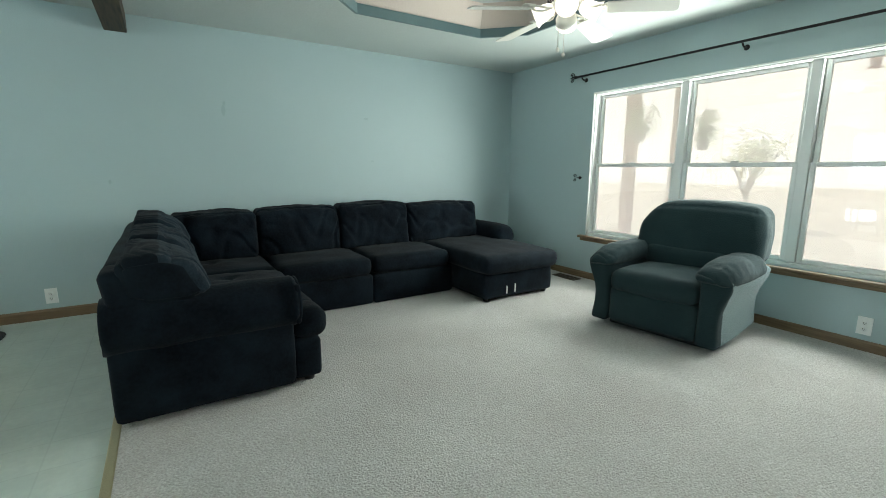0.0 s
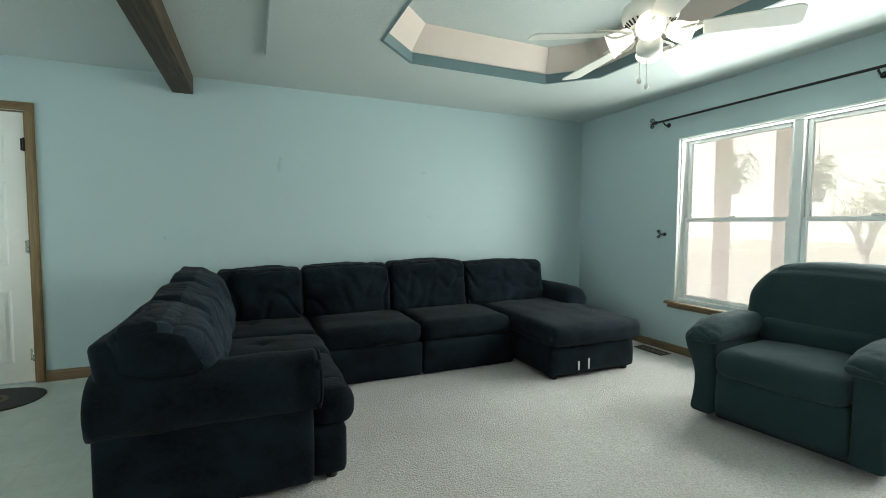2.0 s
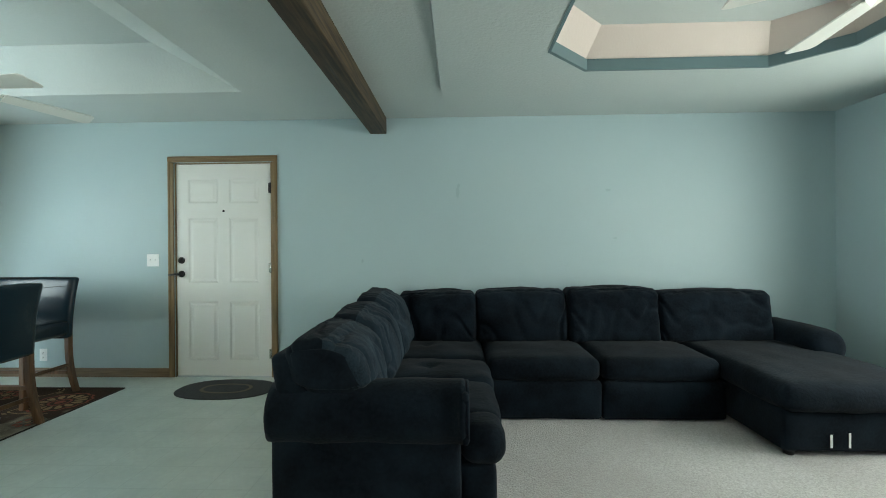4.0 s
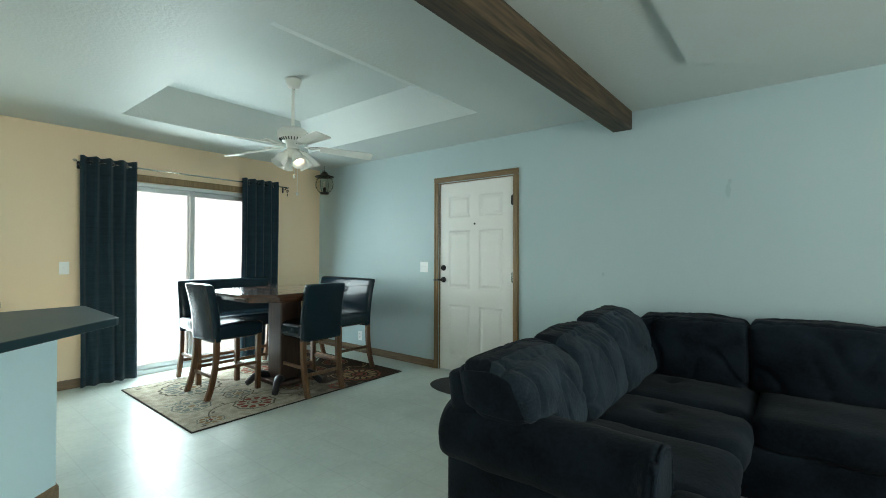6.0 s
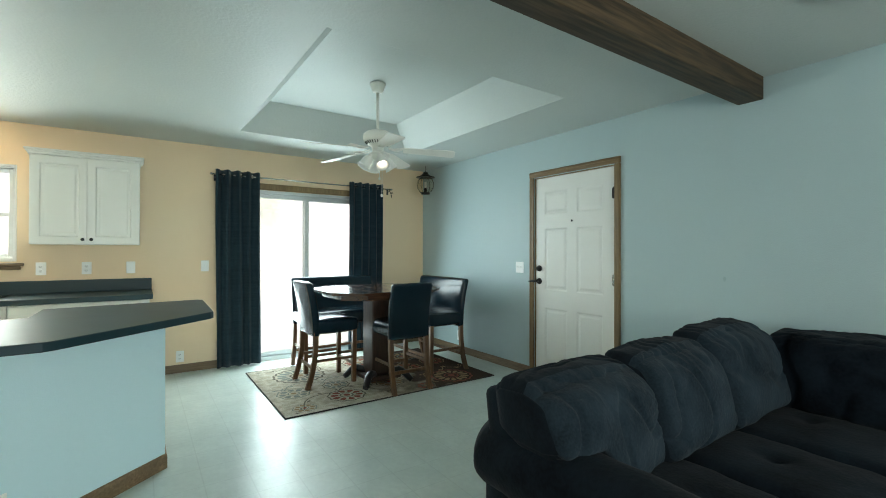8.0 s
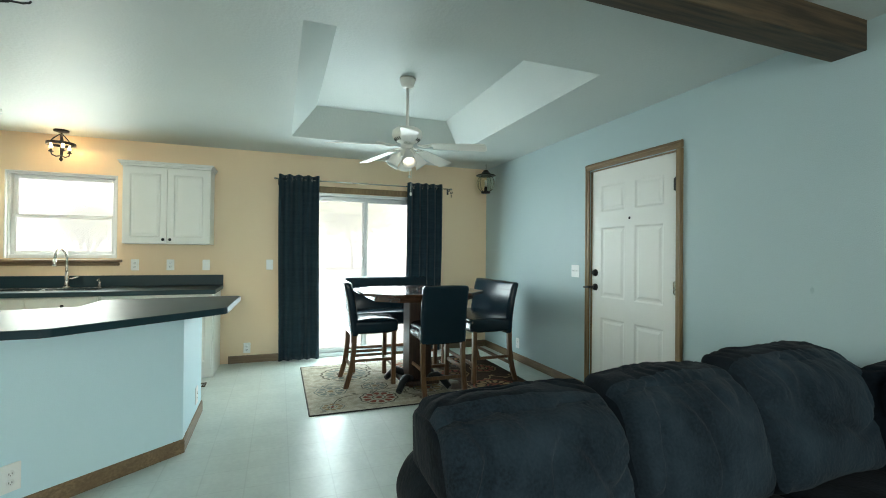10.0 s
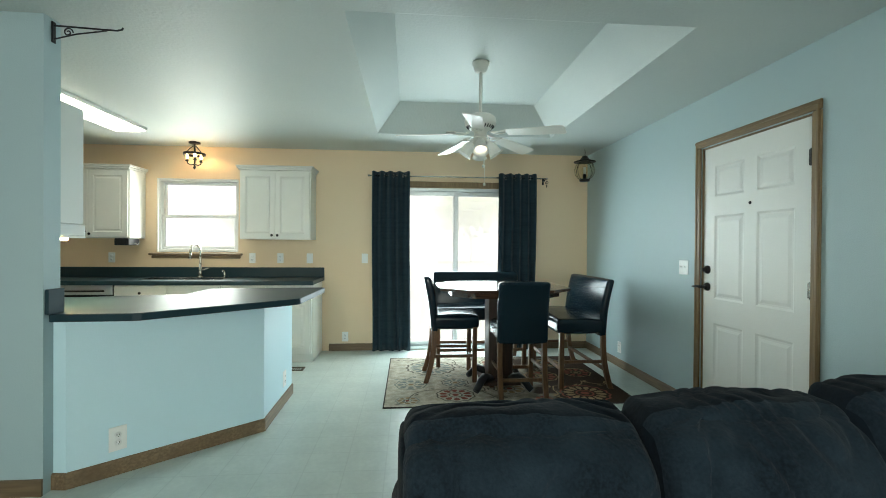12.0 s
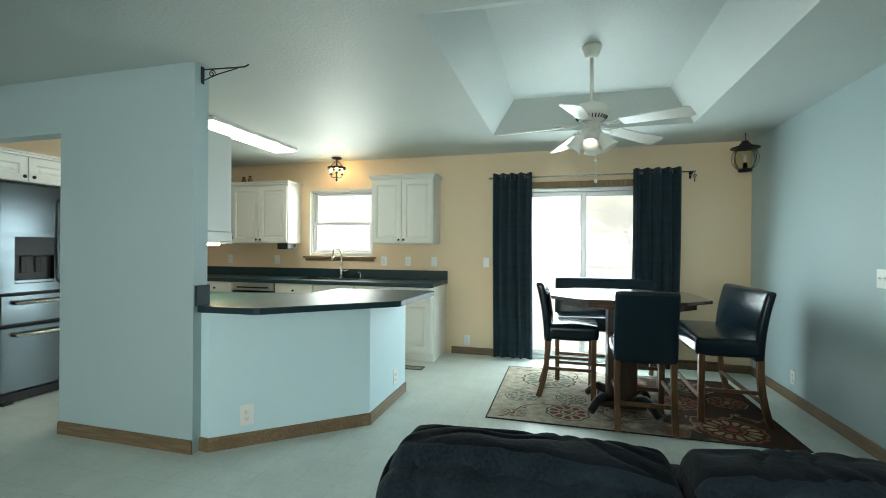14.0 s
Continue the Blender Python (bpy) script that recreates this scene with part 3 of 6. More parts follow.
def door_leaf():
    x0, x1, z0, z1 = DOOR[0] + 0.012, DOOR[1] - 0.012, 0.012, DOOR[2] - 0.012
    y0, y1 = YW + 0.012, YW + 0.056
    w = x1 - x0
    cols = ((x0 + 0.115, x0 + w / 2 - 0.055), (x0 + w / 2 + 0.055, x1 - 0.115))
    rows = ((0.16, 0.72), (0.90, 1.52), (1.66, 1.89))
    bm = slab("y", y0, y1, (x0, x1), (z0, z1), [(c0, c1, r0, r1) for c0, c1 in cols for r0, r1 in rows])
    for c0, c1 in cols:
        for r0, r1 in rows:
            rect = [(0.0, 0.0), (0.014, 0.007), (0.026, 0.007), (0.046, 0.002)]
            loops = []
            for inset, deep in rect:
                loops.append([bm.verts.new((px, y0 + deep, pz)) for px, pz in ((c0 + inset, r0 + inset), (c1 - inset, r0 + inset), (c1 - inset, r1 - inset), (c0 + inset, r1 - inset))])
            for p, q in zip(loops, loops[1:]):
                for k in range(4):
                    bm.faces.new((p[k], p[(k + 1) % 4], q[(k + 1) % 4], q[k]))
            bm.faces.new(loops[-1])
            box((c0 - 0.01, y0 + 0.02, r0 - 0.01), (c1 + 0.01, y1 - 0.004, r1 + 0.01), 0, 1, bm)
    return bm


leaf = part("door_leaf", door_leaf(), M_DOORW, door_1)
cb = bmesh.new()
moulding(cb, (DOOR[0] - 0.060, YW - 0.016, 0.0), (DOOR[0] - 0.003, YW - 0.001, DOOR[2] + 0.003))
moulding(cb, (DOOR[1] + 0.003, YW - 0.016, 0.0), (DOOR[1] + 0.060, YW - 0.001, DOOR[2] + 0.003))
for lo, hi in (((DOOR[0] - 0.052, YW - 0.022, 0.0), (DOOR[0] - 0.035, YW - 0.012, DOOR[2] + 0.035)), ((DOOR[1] + 0.035, YW - 0.022, 0.0), (DOOR[1] + 0.052, YW - 0.012, DOOR[2] + 0.035))):
    box(lo, hi, 0.004, 2, cb)
part("casing", cb, M_OAK, door_1, "oak-stained casing")
cb = bmesh.new()
moulding(cb, (DOOR[0] - 0.060, YW - 0.018, DOOR[2] + 0.004), (DOOR[1] + 0.060, YW - 0.001, DOOR[2] + 0.062))
box((DOOR[0] - 0.056, YW - 0.024, DOOR[2] + 0.036), (DOOR[1] + 0.056, YW - 0.012, DOOR[2] + 0.052), 0.004, 2, cb)
part("head_casing", cb, M_OAKX, door_1, "oak-stained casing")
jb = bmesh.new()
for lo, hi in (((DOOR[0] + 0.001, YW + 0.001, 0.0), (DOOR[0] + 0.010, YW + 0.12, DOOR[2] - 0.001)), ((DOOR[1] - 0.010, YW + 0.001, 0.0), (DOOR[1] - 0.001, YW + 0.12, DOOR[2] - 0.001)), ((DOOR[0] + 0.011, YW + 0.001, DOOR[2] - 0.010), (DOOR[1] - 0.011, YW + 0.12, DOOR[2] - 0.001))):
    box(lo, hi, 0.002, 1, jb)
part("jamb", jb, M_OAK, door_1)
part("threshold", box((DOOR[0] + 0.011, YW + 0.001, 0.001), (DOOR[1] - 0.011, YW + 0.12, 0.010), 0.003), M_ALU, door_1)
for z, deep in ((1.115, 0.022), (0.985, 0.024)):
    kn = lathe([(0, deep + 0.001), (0.018, deep), (0.030, deep * 0.5), (0.032, 0.004), (0.032, 0)], 20, None, pose(-2.045, YW + 0.011, z, 90))
    if z > 1.05:
        box((-2.051, YW - 0.034, z - 0.014), (-2.039, YW - 0.008, z + 0.014), 0.004, 2, kn)
        part("deadbolt", kn, M_BLACK, leaf, "black deadbolt turn")
    else:
        rod((-2.045, YW - 0.008, z), (-2.045, YW - 0.050, z), 0.011, None, 12, kn)
        tube([(-2.045, YW - 0.048, z), (-2.075, YW - 0.052, z + 0.002), (-2.11, YW - 0.050, z - 0.004), (-2.140, YW - 0.046, z - 0.006)], [0.011, 0.010, 0.009, 0.007], 10, kn)
        part("door_handle", kn, M_BLACK, leaf, "black lever handle")
part("peephole", lathe([(0, 0.006), (0.008, 0.006), (0.011, 0.002), (0.011, 0)], 16, None, pose(-1.635, YW + 0.0115, 1.585, 90)), M_BLACK, leaf)
for z in (0.22, 1.04, 1.80):
    hb = rod((DOOR[1] - 0.012, YW + 0.004, z - 0.05), (DOOR[1] - 0.012, YW + 0.004, z + 0.05), 0.008)
    box((DOOR[1] - 0.034, YW + 0.006, z - 0.045), (DOOR[1] - 0.016, YW + 0.0115, z + 0.045), 0.001, 1, hb)
    part("hinge", hb, M_BLACK if z > 1.5 else M_CHROME, door_1)

# ---- sectional sofa ----
sofa = thing("sectional_sofa", "charcoal velour sectional sofa with chaise, loose rumpled back cushions", "sofa")
base = cushion((-0.165, 2.50, 0.040), (0.735, 4.63, 0.30), 0.035, (0.004, 0.004, 0), 8, 0.004, 5)
part("base", base, M_SOFA, sofa)
part("base", cushion((0.70, 3.655, 0.016), (1.60, 4.63, 0.285), 0.03, (0, 0.006, 0), 8, 0.004, 5, 3), M_SOFA, sofa)
part("base", cushion((1.602, 3.655, 0.016), (2.45, 4.63, 0.285), 0.03, (0, 0.006, 0), 8, 0.004, 5, 5), M_SOFA, sofa)
part("base", cushion((2.452, 3.14, 0.040), (3.30, 4.63, 0.29), 0.035, (0.004, 0.006, 0), 10, 0.006, 6, 9), M_SOFA, sofa)
# back frames
def lean_west(q, u):
    q.x -= 0.02 * (u.z + 1)
    return q


part("back_frame", cushion((-0.175, 2.425, 0.52), (-0.02, 2.66, 0.765), 0.035, (0.006, 0.004, 0.004), 8, 0.003, 4, 2, warp=lean_west), M_SOFA, sofa)
part("back_frame", cushion((-0.175, 2.62, 0.06), (0.01, 4.63, 0.765), 0.04, (0.01, 0, 0.004), 10, 0.006, 4, 2, warp=lean_west), M_SOFA, sofa)
part("back_frame", cushion((0.012, 4.44, 0.06), (3.30, 4.64, 0.745), 0.045, (0, 0.01, 0.004), 10, 0.006, 4, 8), M_SOFA, sofa)
# rolled arms
arm = tube([(-0.222, 2.515, 0.503), (-0.218, 2.515, 0.503), (-0.208, 2.515, 0.503)] + [(-0.195 + 0.1 * k, 2.515 + 0.004 * math.sin(k * 1.7), 0.500 + 0.003 * math.sin(k * 2.3)) for k in range(9)] + [(0.622, 2.515, 0.500), (0.632, 2.515, 0.500)],
           [0.115, 0.129, 0.137] + [0.140 + 0.002 * math.sin(k * 1.3) for k in range(9)] + [0.139, 0.130], 32)
part("arm", arm, M_SOFA, sofa)
part("arm_panel", cushion((-0.210, 2.430, 0.040), (0.61, 2.665, 0.47), 0.03, (0, 0.006, 0), 8, 0.004, 4, 4), M_SOFA, sofa)
part("arm_facing", cushion((0.615, 2.405, 0.39), (0.645, 2.625, 0.61), 0.014, (0.004, 0, 0), 8), M_SOFA, sofa)
part("arm_piping", tube([(0.640, 2.515 + 0.128 * math.cos(2 * math.pi * k / 32), 0.500 + 0.128 * math.sin(2 * math.pi * k / 32)) for k in range(33)], 0.007, 8), M_SOFA, sofa, "welt round the arm facing")
part("arm", cushion((3.17, 3.83, 0.34), (3.45, 4.60, 0.60), 0.125, (0, 0, 0.008), 14, 0.006, 4, 6), M_SOFA, sofa)
part("arm_panel", cushion((3.20, 3.86, 0.040), (3.41, 4.62, 0.45), 0.03, (0, 0, 0), 8), M_SOFA, sofa)


def tuft(cx, cy, depth=0.035):
    """A stitched dimple in a seat top, with creases running from it."""
    def warp(q, u):
        if u.z > 0.3:
            d = math.hypot((q.x - cx), (q.y - cy))
            a = math.atan2(q.y - cy, q.x - cx)
            q.z -= depth * math.exp(-(d / 0.040) ** 2) + 0.011 * math.exp(-(d / 0.14) ** 2) * (1 - abs(math.sin(3.5 * a + cx * 9))) ** 2
        return q
    return warp


SEATS = ((-0.02, 2.665, 0.80, 3.20, 1.0), (-0.02, 3.205, 0.805, 3.715, 2.0), (-0.02, 3.72, 0.79, 4.42, 3.0))
for x0, y0, x1, y1, s in SEATS:
    part("seat_cushion", cushion((x0, y0, 0.285), (x1, y1, 0.432), 0.062, (0.014, 0.0, 0.022), 22, 0.007, 7, s, warp=tuft(0.02 if s < 3 else -0.02, 0.0)), M_SOFA, sofa)
part("seat_front", cushion((0.615, 2.46, 0.275), (0.80, 2.70, 0.44), 0.06, (0.01, 0.004, 0.008), 12, 0.005, 7, 7), M_SOFA, sofa)
part("base_front", cushion((0.60, 2.47, 0.040), (0.765, 2.72, 0.275), 0.03, (0.004, 0.004, 0), 8), M_SOFA, sofa)
part("seat_cushion", cushion((0.80, 3.655, 0.28), (1.598, 4.42, 0.437), 0.06, (0, 0.014, 0.022), 20, 0.007, 6, 11), M_SOFA, sofa)
part("seat_cushion", cushion((1.604, 3.655, 0.28), (2.42, 4.42, 0.437), 0.06, (0, 0.014, 0.022), 20, 0.007, 6, 14), M_SOFA, sofa)
part("seat_cushion", cushion((2.425, 3.075, 0.28), (3.325, 4.42, 0.445), 0.065, (0.008, 0.012, 0.022), 24, 0.009, 6, 17), M_SOFA, sofa)


def pillow(lo, hi, front, lean, seed, perch=0.0, n=50, soft=0.06):
    """A boxed back cushion: a full front panel gathered at its seams, plain boxing round it.
    front: "x" or "-y", the side that faces the room; lean: metres it falls back at the top."""
    bm = bmesh.new()
    bmesh.ops.create_cube(bm, size=2.0)
    bmesh.ops.subdivide_edges(bm, edges=list(bm.edges), cuts=n, use_grid_fill=True)
    if front == "x":
        half, mid = Vector(((hi[1] - lo[1]) / 2, (hi[0] - lo[0]) / 2, (hi[2] - lo[2]) / 2)), Vector(((hi[1] + lo[1]) / 2, (hi[0] + lo[0]) / 2, (hi[2] + lo[2]) / 2))
    else:
        half, mid = Vector(((hi[0] - lo[0]) / 2, (hi[1] - lo[1]) / 2, (hi[2] - lo[2]) / 2)), Vector(((hi[0] + lo[0]) / 2, (hi[1] + lo[1]) / 2, (hi[2] + lo[2]) / 2))
    for f in bm.faces:
        f.smooth = True
        m = f.calc_center_median()
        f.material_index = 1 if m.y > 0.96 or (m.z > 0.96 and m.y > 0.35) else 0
    r = soft

    def crease(t):
        return (1 - abs(math.sin(t))) ** 1.7

    for v in bm.verts:
        c = Vector(v.co)
        s = Vector([math.sin(k * math.pi / 2) for k in c])
        p = Vector([s[k] * half[k] for k in range(3)])
        rr = (0.045, r, r)
        core = Vector([max(-(half[k] - rr[k]), min(half[k] - rr[k], p[k])) for k in range(3)])
        d = Vector([(p[k] - core[k]) / rr[k] for k in range(3)])
        if d.length > 1:
            d.normalize()
            p = core + Vector([d[k] * rr[k] for k in range(3)])
        a, b, h = s
        g = noise.noise(Vector((p.x * 4 + seed, p.y * 4, p.z * 4 - seed)))
        g2 = noise.noise(Vector((p.x * 9 - seed, p.y * 9 + seed, p.z * 9)))
        fr = max(0.0, b)
        swell = 0.050 * (1 - a * a) ** 0.8 * (1 - h * h) ** 0.7
        side = math.exp(-(1 - abs(a)) / 0.20) * (1 - abs(a) ** 6)
        rim = math.exp(-(1 - max(0.0, h)) / 0.30) * (1 - a ** 8)
        low = math.exp(-(1 + h) / 0.18)
        dip = 0.026 * side * crease(24 * p.z + 13 * g + seed) * (0.35 + 1.5 * abs(g2)) + 0.028 * rim * crease(30 * p.x + 14 * g + 5 * a * h + seed) * (0.35 + 1.5 * abs(g2))
        dip += 0.010 * low * crease(20 * p.x + 4 * g)
        dip += 0.022 * max(0.0, 1 - 8 * abs(noise.noise(Vector((p.x * 5 + seed * 3, seed, p.z * 3.2 + 0.5 * p.x))))) + 0.007 * g2
        p.y += fr * (swell - dip)
        p.y += 0.020 * g * fr
        if h > 0:
            p.z += 0.010 * (1 - a * a) * h - 0.14 * soft * h * abs(a) ** 3 + 0.016 * g * h + 0.006 * g2 * h - 0.008 * h * crease(20 * p.x + 12 * g + seed) * (1 - abs(a) ** 6)
        if b < 0:
            p.y -= b * 0.075 * ((h + 1) / 2) ** 1.5
        p.y -= lean * (h + 1) / 2
        q = p + mid
        if front == "x":
            w = Vector((q.y, q.x, q.z))
            if perch:
                k = max(0.0, min(1.0, (2.72 - w.y) / 0.13))
                w.z += perch * k * k * (3 - 2 * k) * (1 - (h + 1) / 2)
        else:
            w = Vector((q.x, 2 * mid.y - q.y, q.z))
        v.co = w
    ob = part("back_cushion", bm, M_SOFA, sofa, "back cushion with creased velour nap")
    # Fronts turned to the window get the lightened velour; the other cushions stay dark.
    ob.data.materials.append(M_SOFA_LIT if front == "x" else M_SOFA)
    return ob


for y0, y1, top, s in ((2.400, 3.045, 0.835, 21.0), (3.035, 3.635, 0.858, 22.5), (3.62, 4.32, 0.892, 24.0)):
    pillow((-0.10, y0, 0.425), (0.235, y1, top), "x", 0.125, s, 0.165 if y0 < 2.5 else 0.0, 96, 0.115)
for x0, x1, top, s in ((0.09, 0.752, 0.845, 31.0), (0.748, 1.512, 0.862, 32.5), (1.505, 2.262, 0.878, 34.0), (2.258, 3.17, 0.848, 36.0)):
    pillow((x0, 4.20, 0.425), (x1, 4.50, top), "-y", 0.055, s)
for x, y in ((-0.12, 2.53), (0.70, 2.53), (1.2, 3.79), (2.2, 3.79), (2.52, 3.20), (3.24, 3.20), (3.24, 4.55), (-0.12, 4.55)):
    part("foot", lathe([(0, 0.056), (0.034, 0.056), (0.028, 0.012), (0, 0.012)], 12, None, pose(x, y, 0)), M_BLACKP, sofa, "short black foot")
for x, h in ((2.70, 0.075), (2.80, 0.085)):
    part("tag", box((x, 3.128, 0.075), (x + 0.014, 3.131, 0.075 + h), 0.001, 1), M_WHITE, sofa, "white fabric tag hanging out")

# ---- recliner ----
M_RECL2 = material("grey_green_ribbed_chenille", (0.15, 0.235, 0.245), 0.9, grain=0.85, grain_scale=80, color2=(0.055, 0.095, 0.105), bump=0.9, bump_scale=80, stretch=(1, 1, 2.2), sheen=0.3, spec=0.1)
recl = thing("recliner", "grey-green chenille recliner with padded pillow arms", "armchair", pose(2.965, 1.87, 0.012, 0, 0, -83))


def back_shape(q, u):
    """Leans back with height; full shoulders that round off, a rolled top edge with gathers."""
    h = (u.z + 1) / 2
    q.y += 0.17 * h
    q.x *= 1.0 - (0.27 if u.x < 0 else 0.10) * max(0, h - 0.50) ** 1.3 * 2.2 + (-0.04 if u.x < 0 else 0.05) * max(0, 0.6 - h)
    q.z += 0.012 * (1 - u.x ** 2) * h - 0.022 * max(0, h - 0.5) * abs(u.x) ** 4 * 2
    if u.y < 0.2:
        q.y += 0.007 * math.exp(-((h - 0.90) / 0.035) ** 2)
    gather = (1 - abs(math.sin(46 * q.x + 14 * q.z))) ** 2 * math.exp(-((h - 0.93) / 0.07) ** 2) * (0.25 + abs(u.x) ** 3)
    q.y += 0.010 * gather
    q.z -= 0.006 * gather
    return q


def side_shape(s):
    def warp(q, u):
        h = (u.z + 1) / 2
        flare = max(0.0, h - 0.42) / 0.58
        q.x += s * (0.048 * flare * flare * (3 - 2 * flare) - 0.018 * math.sin(math.pi * min(1, h * 1.25))) * max(0.0, 0.5 + 0.5 * s * u.x)
        if u.y < 0:
            q.y += 0.022 * math.sin(math.pi * h) * -u.y - 0.02
        else:
            q.y += 0.05 * h
        q.z += 0.03 * max(0, u.y) * (1 - h)
        return q
    return warp


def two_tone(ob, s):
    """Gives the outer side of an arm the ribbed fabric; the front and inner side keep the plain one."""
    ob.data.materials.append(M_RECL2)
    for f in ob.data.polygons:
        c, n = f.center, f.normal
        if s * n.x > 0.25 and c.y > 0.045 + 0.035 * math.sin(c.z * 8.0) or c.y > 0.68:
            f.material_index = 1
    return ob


part("base", box((-0.36, 0.10, 0.0), (0.36, 0.72, 0.09), 0.02), M_BLACKP, recl, "dark recliner base")
part("footrest", cushion((-0.315, -0.005, 0.055), (0.315, 0.12, 0.325), 0.035, (0, 0.012, 0), 12, 0.003, 6, 2), M_RECL, recl)
part("seat", cushion((-0.315, -0.03, 0.300), (0.315, 0.62, 0.462), 0.070, (0, 0.015, 0.026), 24, 0.008, 6, 4), M_RECL, recl)
part("lower_back", cushion((-0.31, 0.49, 0.43), (0.31, 0.70, 0.615), 0.06, (0, 0.014, 0), 16, 0.005, 6, 6), M_RECL, recl)
part("backrest", cushion((-0.425, 0.50, 0.535), (0.480, 0.80, 0.955), 0.075, (0.004, 0.022, 0.006), 56, 0.005, 5.0, 8, warp=back_shape), M_RECL, recl)
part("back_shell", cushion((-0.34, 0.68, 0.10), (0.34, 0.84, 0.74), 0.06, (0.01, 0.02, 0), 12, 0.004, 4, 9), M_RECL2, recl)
for s in (-1, 1):
    lo, hi = sorted((s * 0.318, s * 0.462))
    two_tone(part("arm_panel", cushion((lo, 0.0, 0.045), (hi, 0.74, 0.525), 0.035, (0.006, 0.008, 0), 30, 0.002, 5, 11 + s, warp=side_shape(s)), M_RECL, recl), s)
    lo, hi = sorted((s * 0.285, s * 0.530))

    def pad(q, u, s=s):
        out = max(0.0, u.x * s)
        up = (u.z + 1) / 2
        q.z -= 0.075 * max(0, -u.y) ** 2.5 * up + 0.045 * out ** 2 * (0.35 + 0.65 * up) + 0.008 * (1 - u.y ** 2)
        q.y -= 0.020 * max(0, -u.y) * (1 - u.z) * 0.5
        q.x -= s * 0.045 * out * max(0, -u.y) ** 3
        tip = max(0.0, -u.y) ** 3 + 0.7 * out ** 3
        wob = 1.4 * noise.noise(Vector((q.x * 7, q.y * 7, s)))
        q.z -= 0.020 * tip * (1 - abs(math.sin(38 * q.y + 12 * q.x + 3 * wob))) ** 2 * up
        return q
    part("arm_pad", cushion((lo, -0.035, 0.488), (hi, 0.62, 0.626), 0.064, (0.003, 0.006, 0.014), 40, 0.006, 8, 14 + s, warp=pad), M_RECL, recl)

# ---- ceiling fans ----
M_SHADE = material("frosted_glass_shade", (0.80, 0.79, 0.74), 0.35, stain=0.1)
M_SHADE_LIT = glow("lit_frosted_shade", (1.0, 0.95, 0.84), 0.42)
M_BULB = glow("lit_bulb", (1.0, 0.90, 0.74), 1.5)
M_FANW = material("white_fan_enamel", (0.78, 0.77, 0.71), 0.35, stain=0.15, color2=(0.70, 0.69, 0.63))


